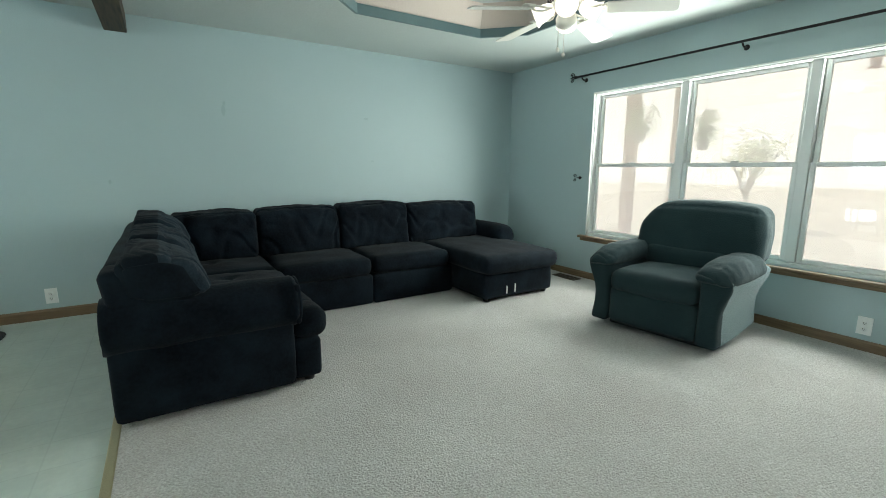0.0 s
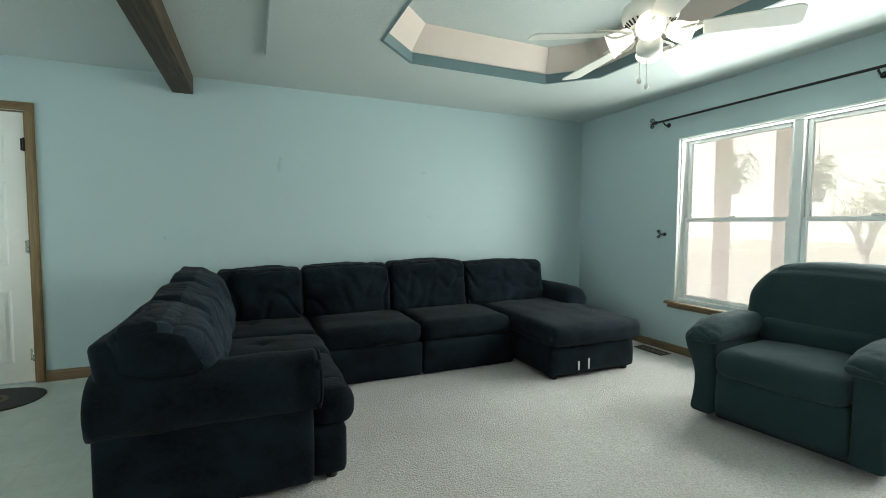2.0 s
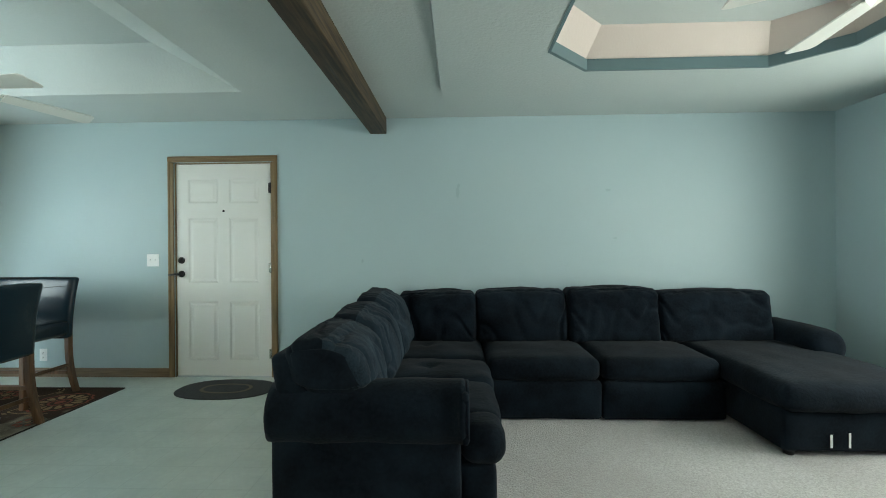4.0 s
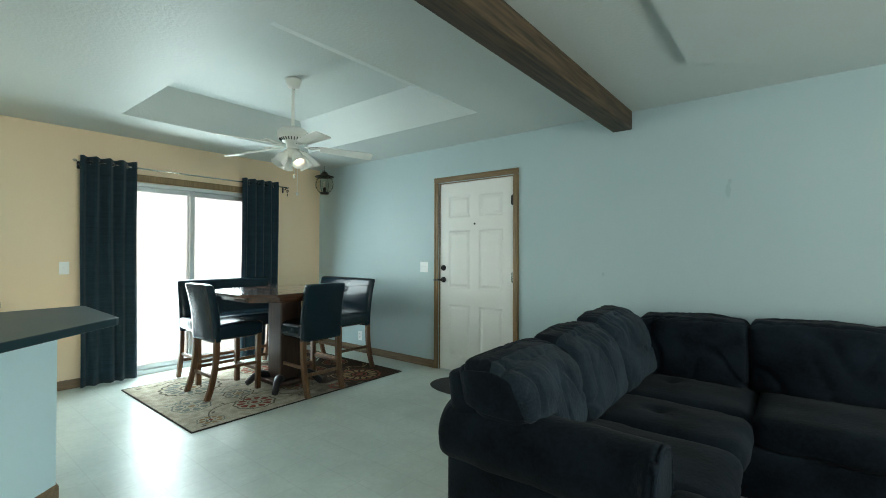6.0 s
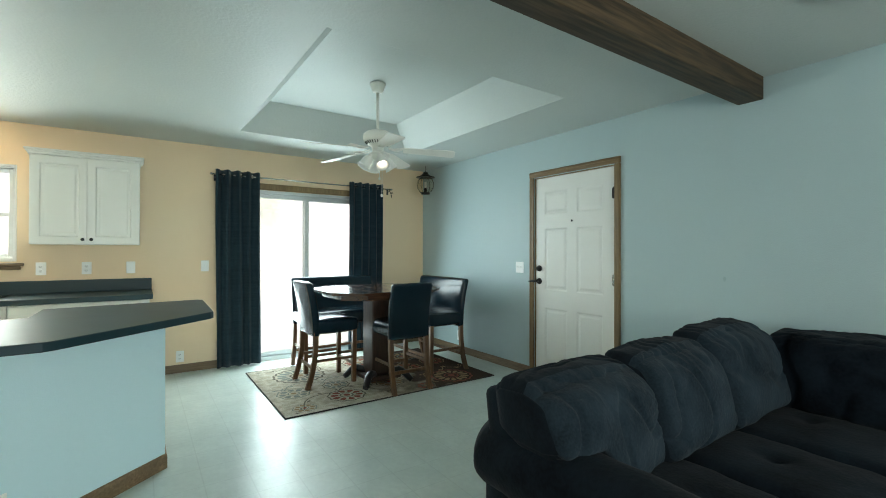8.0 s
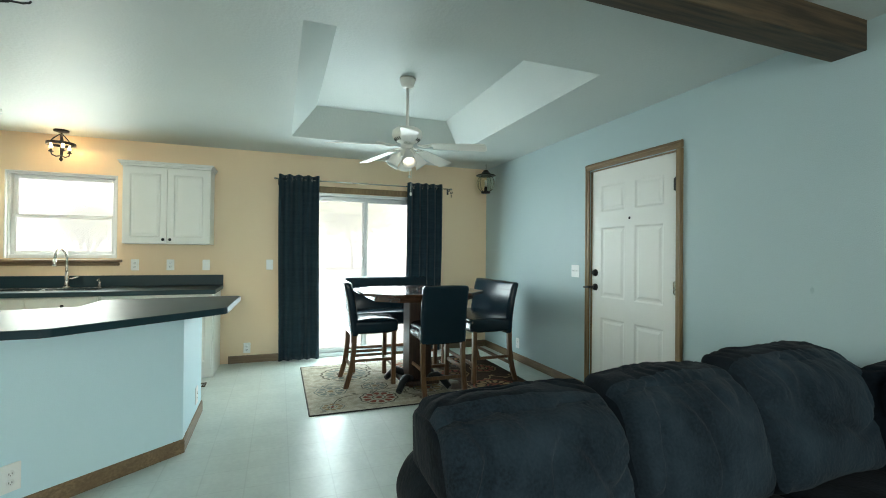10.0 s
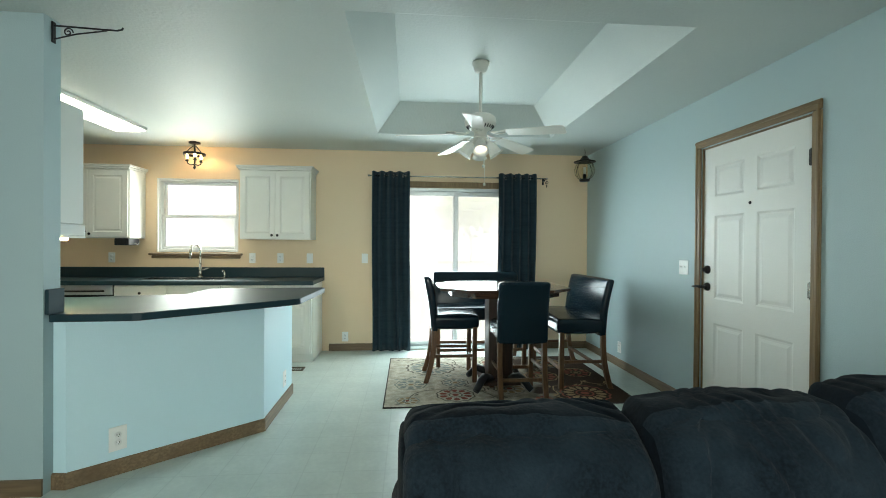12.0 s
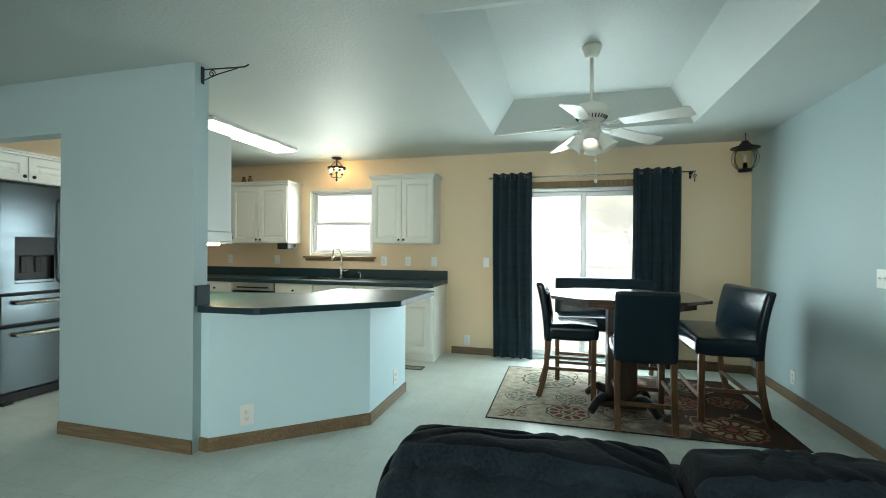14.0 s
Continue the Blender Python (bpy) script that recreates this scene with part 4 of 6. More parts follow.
def ceiling_fan(x, y, ztop, zb, radius, a0, lamp0, tilt, lamp_dz, lit, chains, label):
    """Five-blade fan: canopy, rod, motor, blade irons and blades, four tulip lamps and two pull chains."""
    f = thing("ceiling_fan", label, "ceiling fan", pose(x, y, 0))
    part("canopy", lathe([(0, ztop), (0.066, ztop - 0.001), (0.068, ztop - 0.012), (0.062, ztop - 0.020), (0.050, ztop - 0.060), (0.042, ztop - 0.072), (0.02, ztop - 0.080), (0, ztop - 0.080)]), M_FANW, f)
    part("downrod", rod((0, 0, ztop - 0.08), (0, 0, zb + 0.12), 0.013, None, 14), M_FANW, f)
    motor = part("motor", lathe([(0, zb + 0.15), (0.03, zb + 0.148), (0.095, zb + 0.138), (0.120, zb + 0.118), (0.125, zb + 0.085), (0.119, zb + 0.062), (0.110, zb + 0.056), (0.085, zb + 0.030), (0.055, zb + 0.018), (0.048, zb - 0.02), (0.046, zb - 0.03), (0, zb - 0.03)], 40), M_FANW, f)
    slots = bmesh.new()
    for k in range(28):
        box((-0.0035, -0.014, -0.003), (0.0035, 0.014, 0.0025), 0.0008, 1, slots, pose(0, 0, 0, 0, 0, 360 / 28 * k) @ pose(0, 0.0985, zb + 0.0415, 45, 0, 0))
    part("vent_slots", slots, M_BLACKP, motor, "dark vent slots under the motor")
    part("switch_housing", lathe([(0, zb - 0.03), (0.05, zb - 0.03), (0.058, zb - 0.05), (0.055, zb - 0.085), (0.03, zb - 0.10), (0, zb - 0.102)]), M_FANW, f)
    for k in range(5):
        turn = pose(0, 0, zb, 0, 0, a0 + 72 * k)
        iron = bmesh.new()
        for s in (-1, 1):
            tube([(0.09, 0, 0.0), (0.13, s * 0.025, -0.012), (0.17, s * 0.034, -0.012), (0.205, s * 0.018, -0.006), (0.235, 0.0, -0.004)], 0.006, 6, iron)
        box((0.20, -0.032, -0.006), (0.27, 0.032, 0.0), 0.003, 1, iron)
        bmesh.ops.transform(iron, matrix=turn, verts=iron.verts)
        part("blade_iron", iron, M_FANW, f)
        n = 8
        side = [(0.215 + (radius - 0.03 - 0.215) * i / n, 0.050 + 0.018 * i / n) for i in range(n + 1)]
        half = side + [(px, max(py, 0.0)) for px, py in [(radius - 0.012, 0.062), (radius, 0.046)]]
        outline = half + [(px, -py) for px, py in reversed(half)]
        bl = prism(outline, -0.003, 0.003, 0.0015, None, 1)
        bmesh.ops.transform(bl, matrix=turn @ pose(0, 0, 0, -12, 4, 0), verts=bl.verts)
        part("blade", bl, M_FANW, f)
    for k, on in enumerate(lit):
        a = lamp0 + 90 * k
        m = pose(0, 0, zb + lamp_dz, 0, 0, a) @ pose(0.055, 0, 0, 0, -tilt, 0)
        arm = rod((0, 0, 0.01), (0, 0, -0.03), 0.02, 0.024, 14)
        bmesh.ops.transform(arm, matrix=m, verts=arm.verts)
        part("lamp_socket", arm, M_FANW, f)
        sh = lathe([(0.022, -0.02), (0.036, -0.035), (0.044, -0.065), (0.046, -0.10), (0.056, -0.125), (0.061, -0.130), (0.056, -0.130), (0.044, -0.105), (0.040, -0.065), (0.030, -0.038), (0.018, -0.024)], 24)
        bmesh.ops.transform(sh, matrix=m, verts=sh.verts)
        p = part("shade", sh, M_SHADE_LIT if on == 2 else M_SHADE, f, "frosted tulip glass shade")
        bu = lathe([(0, -0.03), (0.014, -0.04), (0.022, -0.07), (0.019, -0.092), (0, -0.102)], 16)
        bmesh.ops.transform(bu, matrix=m, verts=bu.verts)
        part("bulb", bu, M_BULB if on else M_BLACKP, p, "lit bulb" if on else "dark unlit bulb")
    for dx, length in ((0.02, chains[0]), (-0.025, chains[1])):
        ch = tube([(dx, 0.03, zb - 0.09), (dx, 0.032, zb - 0.09 - length * 0.5), (dx, 0.03, zb - 0.09 - length)], 0.0022, 5)
        lathe([(0, 0.014), (0.009, 0.008), (0.011, -0.004), (0.006, -0.014), (0, -0.015)], 12, ch, pose(dx, 0.03, zb - 0.10 - length))
        part("pull_chain", ch, M_FANW, f)
    return f


ceiling_fan(2.08, 1.97, H + 0.218, 2.105, 0.57, 90, 223, 66, 0.02, (2, 2, 2, 2), (0.13, 0.11), "white five-blade ceiling fan with lit tulip lamps")
ceiling_fan(-2.28, 2.98, 2.718, 2.165, 0.66, -14, -7, 34, -0.06, (1, 0, 0, 0), (0.30, 0.15), "white five-blade ceiling fan on a rod above the dining table")

# ---- front window rod and hold-back ----


def scroll(at, r, turns, flip, plane):
    pts = []
    for i in range(26):
        a = 2 * math.pi * turns * i / 25
        rr = r * (1 - 0.8 * i / 25)
        u, v = rr * math.cos(a) * flip, rr * math.sin(a)
        pts.append((at[0] + (u if plane == "x" else 0), at[1] + (u if plane == "y" else 0), at[2] + v))
    return pts


rod_1 = thing("curtain_rod", "bare black iron curtain rod above the front window", "curtain rod")
part("rod", rod((XW - 0.075, 0.26, 2.20), (XW - 0.075, 3.56, 2.20), 0.010, None, 14), M_BLACK, rod_1)
for y, s in ((3.56, 1), (0.26, -1)):
    fn = bmesh.new()
    lathe([(0, 0.03), (0.014, 0.022), (0.016, 0.0), (0.012, -0.01), (0, -0.012)], 12, fn, pose(XW - 0.075, y, 2.20, -90 * s))
    tube(scroll((XW - 0.075, y + s * 0.045, 2.222), 0.028, 1.3, s, "y"), 0.005, 6, fn)
    tube(scroll((XW - 0.075, y + s * 0.045, 2.178), 0.024, -1.3, s, "y"), 0.005, 6, fn)
    tube([(XW - 0.075, y, 2.20), (XW - 0.075, y + s * 0.05, 2.20), (XW - 0.075, y + s * 0.09, 2.196)], [0.006, 0.005, 0.002], 6, fn)
    part("finial", fn, M_BLACK, rod_1, "scrolled black iron finial")
for y in (3.48, 1.92, 0.36):
    br = tube([(XW - 0.002, y, 2.165), (XW - 0.05, y, 2.165), (XW - 0.075, y, 2.186)], 0.007, 8)
    lathe([(0, 0.006), (0.020, 0.005), (0.022, 0)], 14, br, pose(XW - 0.001, y, 2.165, 0, -90))
    part("bracket", br, M_BLACK, rod_1)
hold = thing("curtain_holdback", "small scrolled black iron curtain hook", "curtain hook")
hb = tube([(XW - 0.002, 3.49, 1.13), (XW - 0.06, 3.485, 1.13), (XW - 0.085, 3.44, 1.132), (XW - 0.08, 3.40, 1.135)], 0.005, 8)
lathe([(0, 0.006), (0.016, 0.005), (0.018, 0)], 14, hb, pose(XW - 0.001, 3.49, 1.13, 0, -90))
tube(scroll((XW - 0.04, 3.525, 1.15), 0.022, 1.3, 1, "y"), 0.004, 6, hb)
tube(scroll((XW - 0.04, 3.525, 1.11), 0.020, -1.3, 1, "y"), 0.004, 6, hb)
part("hook", hb, M_BLACK, hold)

# ---- outlets and switches ----


def plate(name, at, facing, toggles, label, w=0.074, h=0.118):
    """A cover plate on a wall; facing: degrees about z of its outward side (0 is -y)."""
    p = thing(name, label, "wall plate", pose(*at, 0, 0, facing))
    part("cover", box((-w / 2, -0.007, -h / 2), (w / 2, -0.0005, h / 2), 0.003), M_PLATE, p)
    if name == "outlet":
        for z in (-0.021, 0.021):
            o = lathe([(0, 0.0095), (0.0155, 0.0095), (0.0165, 0.006), (0.0165, 0)], 16, None, pose(0, 0, z, 90))
            part("socket", o, M_PLATE, p)
            s = bmesh.new()
            for dx in (-0.006, 0.006):
                box((dx - 0.0012, -0.0101, z - 0.004), (dx + 0.0012, -0.0096, z + 0.005), 0, 1, s)
            rod((0, -0.0096, z - 0.009), (0, -0.0101, z - 0.009), 0.0022, None, 8, s)
            part("slots", s, M_BLACKP, p)
    else:
        for k in range(toggles):
            dx = (k - (toggles - 1) / 2) * 0.046
            t = box((dx - 0.006, -0.010, -0.013), (dx + 0.006, -0.006, 0.013), 0.001, 1)
            box((dx - 0.0045, -0.019, 0.000), (dx + 0.0045, -0.008, 0.010), 0.002, 1, t)
            part("toggle", t, M_PLATE, p)
    return p


plate("outlet", (-0.776, YW, 0.19), 0, 0, "white duplex outlet low on the blue-grey wall", 0.080, 0.125)
plate("outlet", (-3.41, YW, 0.21), 0, 0, "white duplex outlet low on the blue-grey wall")
plate("light_switch", (-2.318, YW, 1.118), 0, 2, "white double light switch beside the entry door", 0.118, 0.118)
plate("outlet", (XW, 0.965, 0.185), -90, 0, "white duplex outlet under the front window", 0.080, 0.125)
for y, nm in ((0.564, "outlet"), (0.891, "outlet"), (1.237, "light_switch"), (-1.03, "outlet"), (-1.81, "outlet")):
    plate(nm, (XK, y, 1.122), 90, 1, "white wall plate above the kitchen worktop")
plate("light_switch", (XK, 1.896, 1.125), 90, 1, "white light switch beside the patio curtain")
plate("outlet", (XK, 1.665, 0.17), 90, 0, "white duplex outlet low on the tan wall")

# ---- worn corner of the peninsula top and scuffs on the long wall ----
M_SCUFF = material("grey_wall_scuff", (0.36, 0.47, 0.49), 0.6, stain=0.4, stain_scale=30, color2=(0.42, 0.54, 0.565))
for x, z, w, h in ((0.60, 1.735, 0.016, 0.05), (0.61, 1.80, 0.012, 0.02), (1.99, 1.745, 0.024, 0.013), (2.05, 1.30, 0.02, 0.008), (-0.30, 1.10, 0.010, 0.016)):
    sc = bmesh.new()
    o = []
    for k in range(14):
        a = 2 * math.pi * k / 14
        rr = 1 + 0.35 * noise.noise(Vector((math.cos(a) * 1.5 + x * 7, math.sin(a) * 1.5, z * 5)))
        o.append(sc.verts.new((x + w * rr * math.cos(a), YW - 0.0008, z + h * rr * math.sin(a))))
    sc.faces.new(o)
    structure(link("wall_scuff", sc, M_SCUFF), "faint grey scuff on the painted wall", "scuff")

# ---- floor registers ----
M_VENT = material("brown_metal_register", (0.10, 0.075, 0.05), 0.45, 0.5, grain=0.3)
for cx, cy, rz, z in ((3.88, 3.47, 90, 0.012), (-3.50, 1.20, 90, 0.0)):
    v = thing("floor_vent", "brown metal floor register set in the floor", "floor vent", pose(cx, cy, z, 0, 0, rz))
    fr = bmesh.new()
    for lo, hi in (((-0.16, -0.065, 0), (0.16, -0.05, 0.008)), ((-0.16, 0.05, 0), (0.16, 0.065, 0.008)), ((-0.16, -0.05, 0), (-0.145, 0.05, 0.008)), ((0.145, -0.05, 0), (0.16, 0.05, 0.008))):
        box(lo, hi, 0.002, 1, fr)
    part("frame", fr, M_VENT, v)
    for k in range(13):
        part("slat", box((-0.14 + k * 0.0225, -0.05, 0.0005), (-0.13 + k * 0.0225, 0.05, 0.005), 0.001, 1), M_VENT, v)

# ---- door mat ----
M_MAT = material("dark_rubber_mat", (0.035, 0.038, 0.042), 0.9, grain=0.6, grain_scale=150, color2=(0.06, 0.06, 0.06), bump=0.6, bump_scale=150)
M_MAT2 = material("tan_mat_print", (0.16, 0.13, 0.09), 0.9, grain=0.4, bump=0.4)
mat = thing("door_mat", "dark oval door mat with a tan border print", "door mat", pose(-1.42, 4.33, 0.0))


def oval(rx, ry, n=40):
    return [(rx * math.copysign(abs(math.cos(2 * math.pi * k / n)) ** 0.85, math.cos(2 * math.pi * k / n)), ry * math.copysign(abs(math.sin(2 * math.pi * k / n)) ** 0.85, math.sin(2 * math.pi * k / n))) for k in range(n)]


part("pad", prism(oval(0.42, 0.27), 0.0005, 0.009, 0.003, None, 1), M_MAT, mat)
bd = bmesh.new()
ring(bd, oval(0.22, 0.13), 0.0105, oval(0.19, 0.105), 0.0105)
ring(bd, oval(0.22, 0.13), 0.0105, oval(0.22, 0.13), 0.008)
bmesh.ops.remove_doubles(bd, verts=bd.verts, dist=0.0003)
part("border_print", bd, M_MAT2, mat, "tan ring printed on the mat")

# ---- rug ----


def rug_material():
    m = material("patterned_rug_pile", (0.62, 0.56, 0.45), 0.95, grain=0.5, grain_scale=160, stain=0.6, stain_scale=16, color2=(0.27, 0.23, 0.17), bump=0.8, bump_scale=200, spec=0.1)
    nt = m.node_tree
    b = nt.nodes["Principled BSDF"]
    src = b.inputs["Base Color"].links[0].from_socket
    tc = nt.nodes.new("ShaderNodeTexCoord")
    sep = nt.nodes.new("ShaderNodeSeparateXYZ")
    nt.links.new(tc.outputs["Object"], sep.inputs[0])
    nz = nt.nodes.new("ShaderNodeTexNoise")
    nz.inputs["Scale"].default_value, nz.inputs["Detail"].default_value = 5.0, 6.0
    nt.links.new(tc.outputs["Object"], nz.inputs["Vector"])
    s1 = nt.nodes.new("ShaderNodeMath")
    s1.operation = "MULTIPLY_ADD"
    nt.links.new(nz.outputs["Fac"], s1.inputs[0])
    s1.inputs[1].default_value = 1.4
    nt.links.new(sep.outputs["Y"], s1.inputs[2])
    r = nt.nodes.new("ShaderNodeMapRange")
    r.inputs["From Min"].default_value, r.inputs["From Max"].default_value = 0.62, 1.1
    nt.links.new(s1.outputs[0], r.inputs["Value"])
    mx = nt.nodes.new("ShaderNodeMix")
    mx.data_type = "RGBA"
    nt.links.new(r.outputs[0], mx.inputs["Factor"])
    nt.links.new(src, mx.inputs["A"])
    mx.inputs["B"].default_value = (0.05, 0.030, 0.020, 1)
    nt.links.new(mx.outputs["Result"], b.inputs["Base Color"])
    return m


M_RUG = rug_material()
M_RUG_RED = material("rug_red_pile", (0.30, 0.085, 0.055), 0.95, grain=0.6, grain_scale=120, stain=0.4, stain_scale=25, color2=(0.16, 0.06, 0.045), bump=0.6, bump_scale=200, spec=0.1)
M_RUG_GREY = material("rug_grey_pile", (0.26, 0.28, 0.25), 0.95, grain=0.6, grain_scale=120, stain=0.4, stain_scale=25, color2=(0.14, 0.15, 0.13), bump=0.6, bump_scale=200, spec=0.1)
M_RUG_TAN = material("rug_tan_pile", (0.36, 0.25, 0.14), 0.95, grain=0.6, grain_scale=120, stain=0.4, stain_scale=25, color2=(0.2, 0.13, 0.07), bump=0.6, bump_scale=200, spec=0.1)
M_RUG_EDGE = material("rug_dark_binding", (0.05, 0.04, 0.035), 0.9, grain=0.4)
rug = thing("area_rug", "beige to dark brown patterned rug with flower medallions", "rug", pose(-3.095, 3.285, 0.0))
part("woven_field", box((-0.755, -1.045, 0.0005), (0.755, 1.045, 0.009), 0.003, 1), M_RUG, rug)
eb = bmesh.new()
for lo, hi in (((-0.765, -1.055, 0.0005), (-0.7555, 1.055, 0.010)), ((0.7555, -1.055, 0.0005), (0.765, 1.055, 0.010)), ((-0.7555, -1.055, 0.0005), (0.7555, -1.0455, 0.010)), ((-0.7555, 1.0455, 0.0005), (0.7555, 1.055, 0.010))):
    box(lo, hi, 0.002, 1, eb)
part("binding", eb, M_RUG_EDGE, rug)


def flower(cx, cy, r, petals, mat, core, line):
    """A medallion woven into the rug: two thin rings, petals between them and a middle, in relief by a millimetre."""
    def circle(k, n=36, wave=0.0):
        return [(cx + r * k * (1 + wave * math.cos(petals * 2 * math.pi * i / n)) * math.cos(2 * math.pi * i / n), cy + r * k * (1 + wave * math.cos(petals * 2 * math.pi * i / n)) * math.sin(2 * math.pi * i / n)) for i in range(n)]
    bm = bmesh.new()
    for k in range(petals):
        a = 2 * math.pi * k / petals
        o = []
        for i in range(10):
            t = 2 * math.pi * i / 10
            px, py = r * 0.62 + r * 0.21 * math.cos(t), r * 0.48 * math.sin(math.pi / petals) * (1 + 0.4 * math.cos(t)) * math.sin(t)
            o.append((cx + px * math.cos(a) - py * math.sin(a), cy + px * math.sin(a) + py * math.cos(a)))
        bm.faces.new([bm.verts.new((x, y, 0.0100)) for x, y in o])
    p = part("flower_motif", bm, mat, rug)
    rings = bmesh.new()
    ring(rings, circle(0.98, 72, 0.04), 0.0101, circle(0.90, 72, 0.04), 0.0101)
    ring(rings, circle(0.36), 0.0101, circle(0.29), 0.0101)
    part("flower_outline", rings, line, p)
    c = bmesh.new()
    c.faces.new([c.verts.new((x, y, 0.0103)) for x, y in circle(0.17, 14)])
    part("flower_middle", c, core, p)


def vine(points, mat):
    """A thin scrolling stem with small leaves, woven between the medallions."""
    bm = bmesh.new()
    dense = []
    for (x0, y0), (x1, y1) in zip(points[:-1], points[1:]):
        for k in range(10):
            f = k / 10
            dense.append((x0 + (x1 - x0) * f + 0.05 * math.sin(f * 2 * math.pi), y0 + (y1 - y0) * f + 0.04 * math.sin(f * 2 * math.pi + 1)))
    for k, ((x0, y0), (x1, y1)) in enumerate(zip(dense[:-1], dense[1:])):
        d = Vector((x1 - x0, y1 - y0))
        n = Vector((-d.y, d.x)).normalized() * 0.006
        bm.faces.new([bm.verts.new((x, y, 0.0097)) for x, y in ((x0 + n.x, y0 + n.y), (x0 - n.x, y0 - n.y), (x1 - n.x, y1 - n.y), (x1 + n.x, y1 + n.y))])
        if k % 3 == 0:
            s = 1 if k % 2 else -1
            c = Vector((x0, y0)) + n * 5 * s
            u, v = d.normalized() * 0.032, n * 2.2
            bm.faces.new([bm.verts.new((*(c + q), 0.0098)) for q in (-u, v * -1, u, v)])
    part("vine_motif", bm, mat, rug)


M_RUG_LINE = material("rug_dark_line_pile", (0.17, 0.145, 0.115), 0.95, grain=0.6, grain_scale=120, bump=0.6, bump_scale=200, spec=0.1)
flower(0.50, -0.45, 0.17, 10, M_RUG_RED, M_RUG_RED, M_RUG_LINE)
flower(0.16, -0.42, 0.13, 10, M_RUG_GREY, M_RUG_TAN, M_RUG_LINE)
flower(0.20, -0.83, 0.15, 8, M_RUG_GREY, M_RUG_TAN, M_RUG_GREY)
flower(-0.35, -0.62, 0.26, 16, M_RUG_GREY, M_RUG_TAN, M_RUG_LINE)
flower(0.36, 0.05, 0.15, 9, M_RUG_TAN, M_RUG_RED, M_RUG_LINE)
flower(0.52, 0.68, 0.22, 14, M_RUG_TAN, M_RUG_RED, M_RUG_RED)
flower(0.0, 0.45, 0.17, 10, M_RUG_RED, M_RUG_TAN, M_RUG_TAN)
flower(-0.10, 0.84, 0.15, 9, M_RUG_RED, M_RUG_TAN, M_RUG_TAN)
flower(-0.50, 0.10, 0.19, 10, M_RUG_RED, M_RUG_TAN, M_RUG_LINE)
flower(-0.48, 0.66, 0.19, 12, M_RUG_TAN, M_RUG_RED, M_RUG_GREY)
flower(0.62, -0.86, 0.10, 8, M_RUG_TAN, M_RUG_RED, M_RUG_GREY)
flower(0.66, 0.28, 0.10, 8, M_RUG_RED, M_RUG_TAN, M_RUG_LINE)
vine([(0.68, -0.98), (0.36, -0.62), (0.30, -0.22), (0.56, -0.16), (0.62, 0.10)], M_RUG_LINE)
vine([(0.02, -0.98), (-0.04, -0.62), (-0.06, -0.22), (0.12, -0.08), (0.14, 0.22), (0.30, 0.40)], M_RUG_GREY)
vine([(-0.68, -0.98), (-0.66, -0.40), (-0.24, -0.26), (-0.22, 0.06), (-0.26, 0.42), (-0.20, 0.64)], M_RUG_LINE)
vine([(0.24, 0.98), (0.22, 0.74), (0.42, 0.40), (0.70, 0.44)], M_RUG_TAN)

# ---- dining set ----


def dining_seat(name, label, category, w, m, group):
    """Counter-height seat facing -y: tapered legs, stretchers, padded seat and stitched back."""
    c = thing(name, label, category, m, group)
    h = w / 2
    for s in (-1, 1):
        lg = bmesh.new()
        tmp = box((s * (h - 0.026) - 0.021, 0.02, 0), (s * (h - 0.026) + 0.021, 0.062, 0.53), 0.004, 1)
        for v in tmp.verts:
            k = 1 - v.co.z / 0.53
            v.co.x += s * -0.006 * k
        add(lg, tmp)
        part("leg", lg, M_CHAIRWOOD, c)
        tmp = box((s * (h - 0.024) - 0.020, 0.40, 0), (s * (h - 0.024) + 0.020, 0.445, 0.56), 0.004, 1)
        bmesh.ops.subdivide_edges(tmp, edges=[e for e in tmp.edges if abs(e.verts[0].co.z - e.verts[1].co.z) > 0.3], cuts=6)
        for v in tmp.verts:
            k = max(0.0, 1 - v.co.z / 0.42)
            v.co.y += 0.075 * k * k
        part("leg", tmp, M_CHAIRWOOD, c)
        part("stretcher", box((s * (h - 0.026) - 0.010, 0.055, 0.235), (s * (h - 0.026) + 0.010, 0.425, 0.262), 0.003, 1), M_CHAIRWOOD, c)
    part("stretcher", box((-h + 0.045, 0.030, 0.165), (h - 0.045, 0.052, 0.195), 0.003, 1), M_CHAIRWOOD, c)
    part("stretcher", box((-h + 0.045, 0.425, 0.165), (h - 0.045, 0.447, 0.195), 0.003, 1), M_CHAIRWOOD, c)
    part("seat", cushion((-h, 0.0, 0.50), (h, 0.44, 0.63), 0.035, (0.004, 0.006, 0.022), 14, 0.003, 7, w * 9), M_LEATHER, c)

    def lean(q, u):
        k = (u.z + 1) / 2
        q.y += 0.075 * k * k - 0.012 * (1 - u.x ** 2) * (1 if u.y < 0 else 0.2) * k
        return q
    bk = part("backrest", cushion((-h, 0.385, 0.475), (h, 0.450, 0.985), 0.024, (0.002, 0.010, 0.004), 18, 0.0025, 8, w * 5 + 2, warp=lean), M_LEATHER, c)
    for off in (0.0, 0.34):
        seam = []
        for i in range(17):
            x = (-1 + i / 8) * (h - 0.012)
            z = 0.915 - 0.030 * math.cos(math.pi * x / h * 0.5) ** 2 - off * 0.9
            k = (z - 0.475) / 0.51
            seam.append((x, 0.385 + 0.075 * k * k - 0.012 * (1 - (x / h) ** 2) * k - 0.0095 * (1 - (x / h) ** 2), z))
        part("seam", tube(seam, 0.0028, 5), M_LEATHER, bk)
    return c


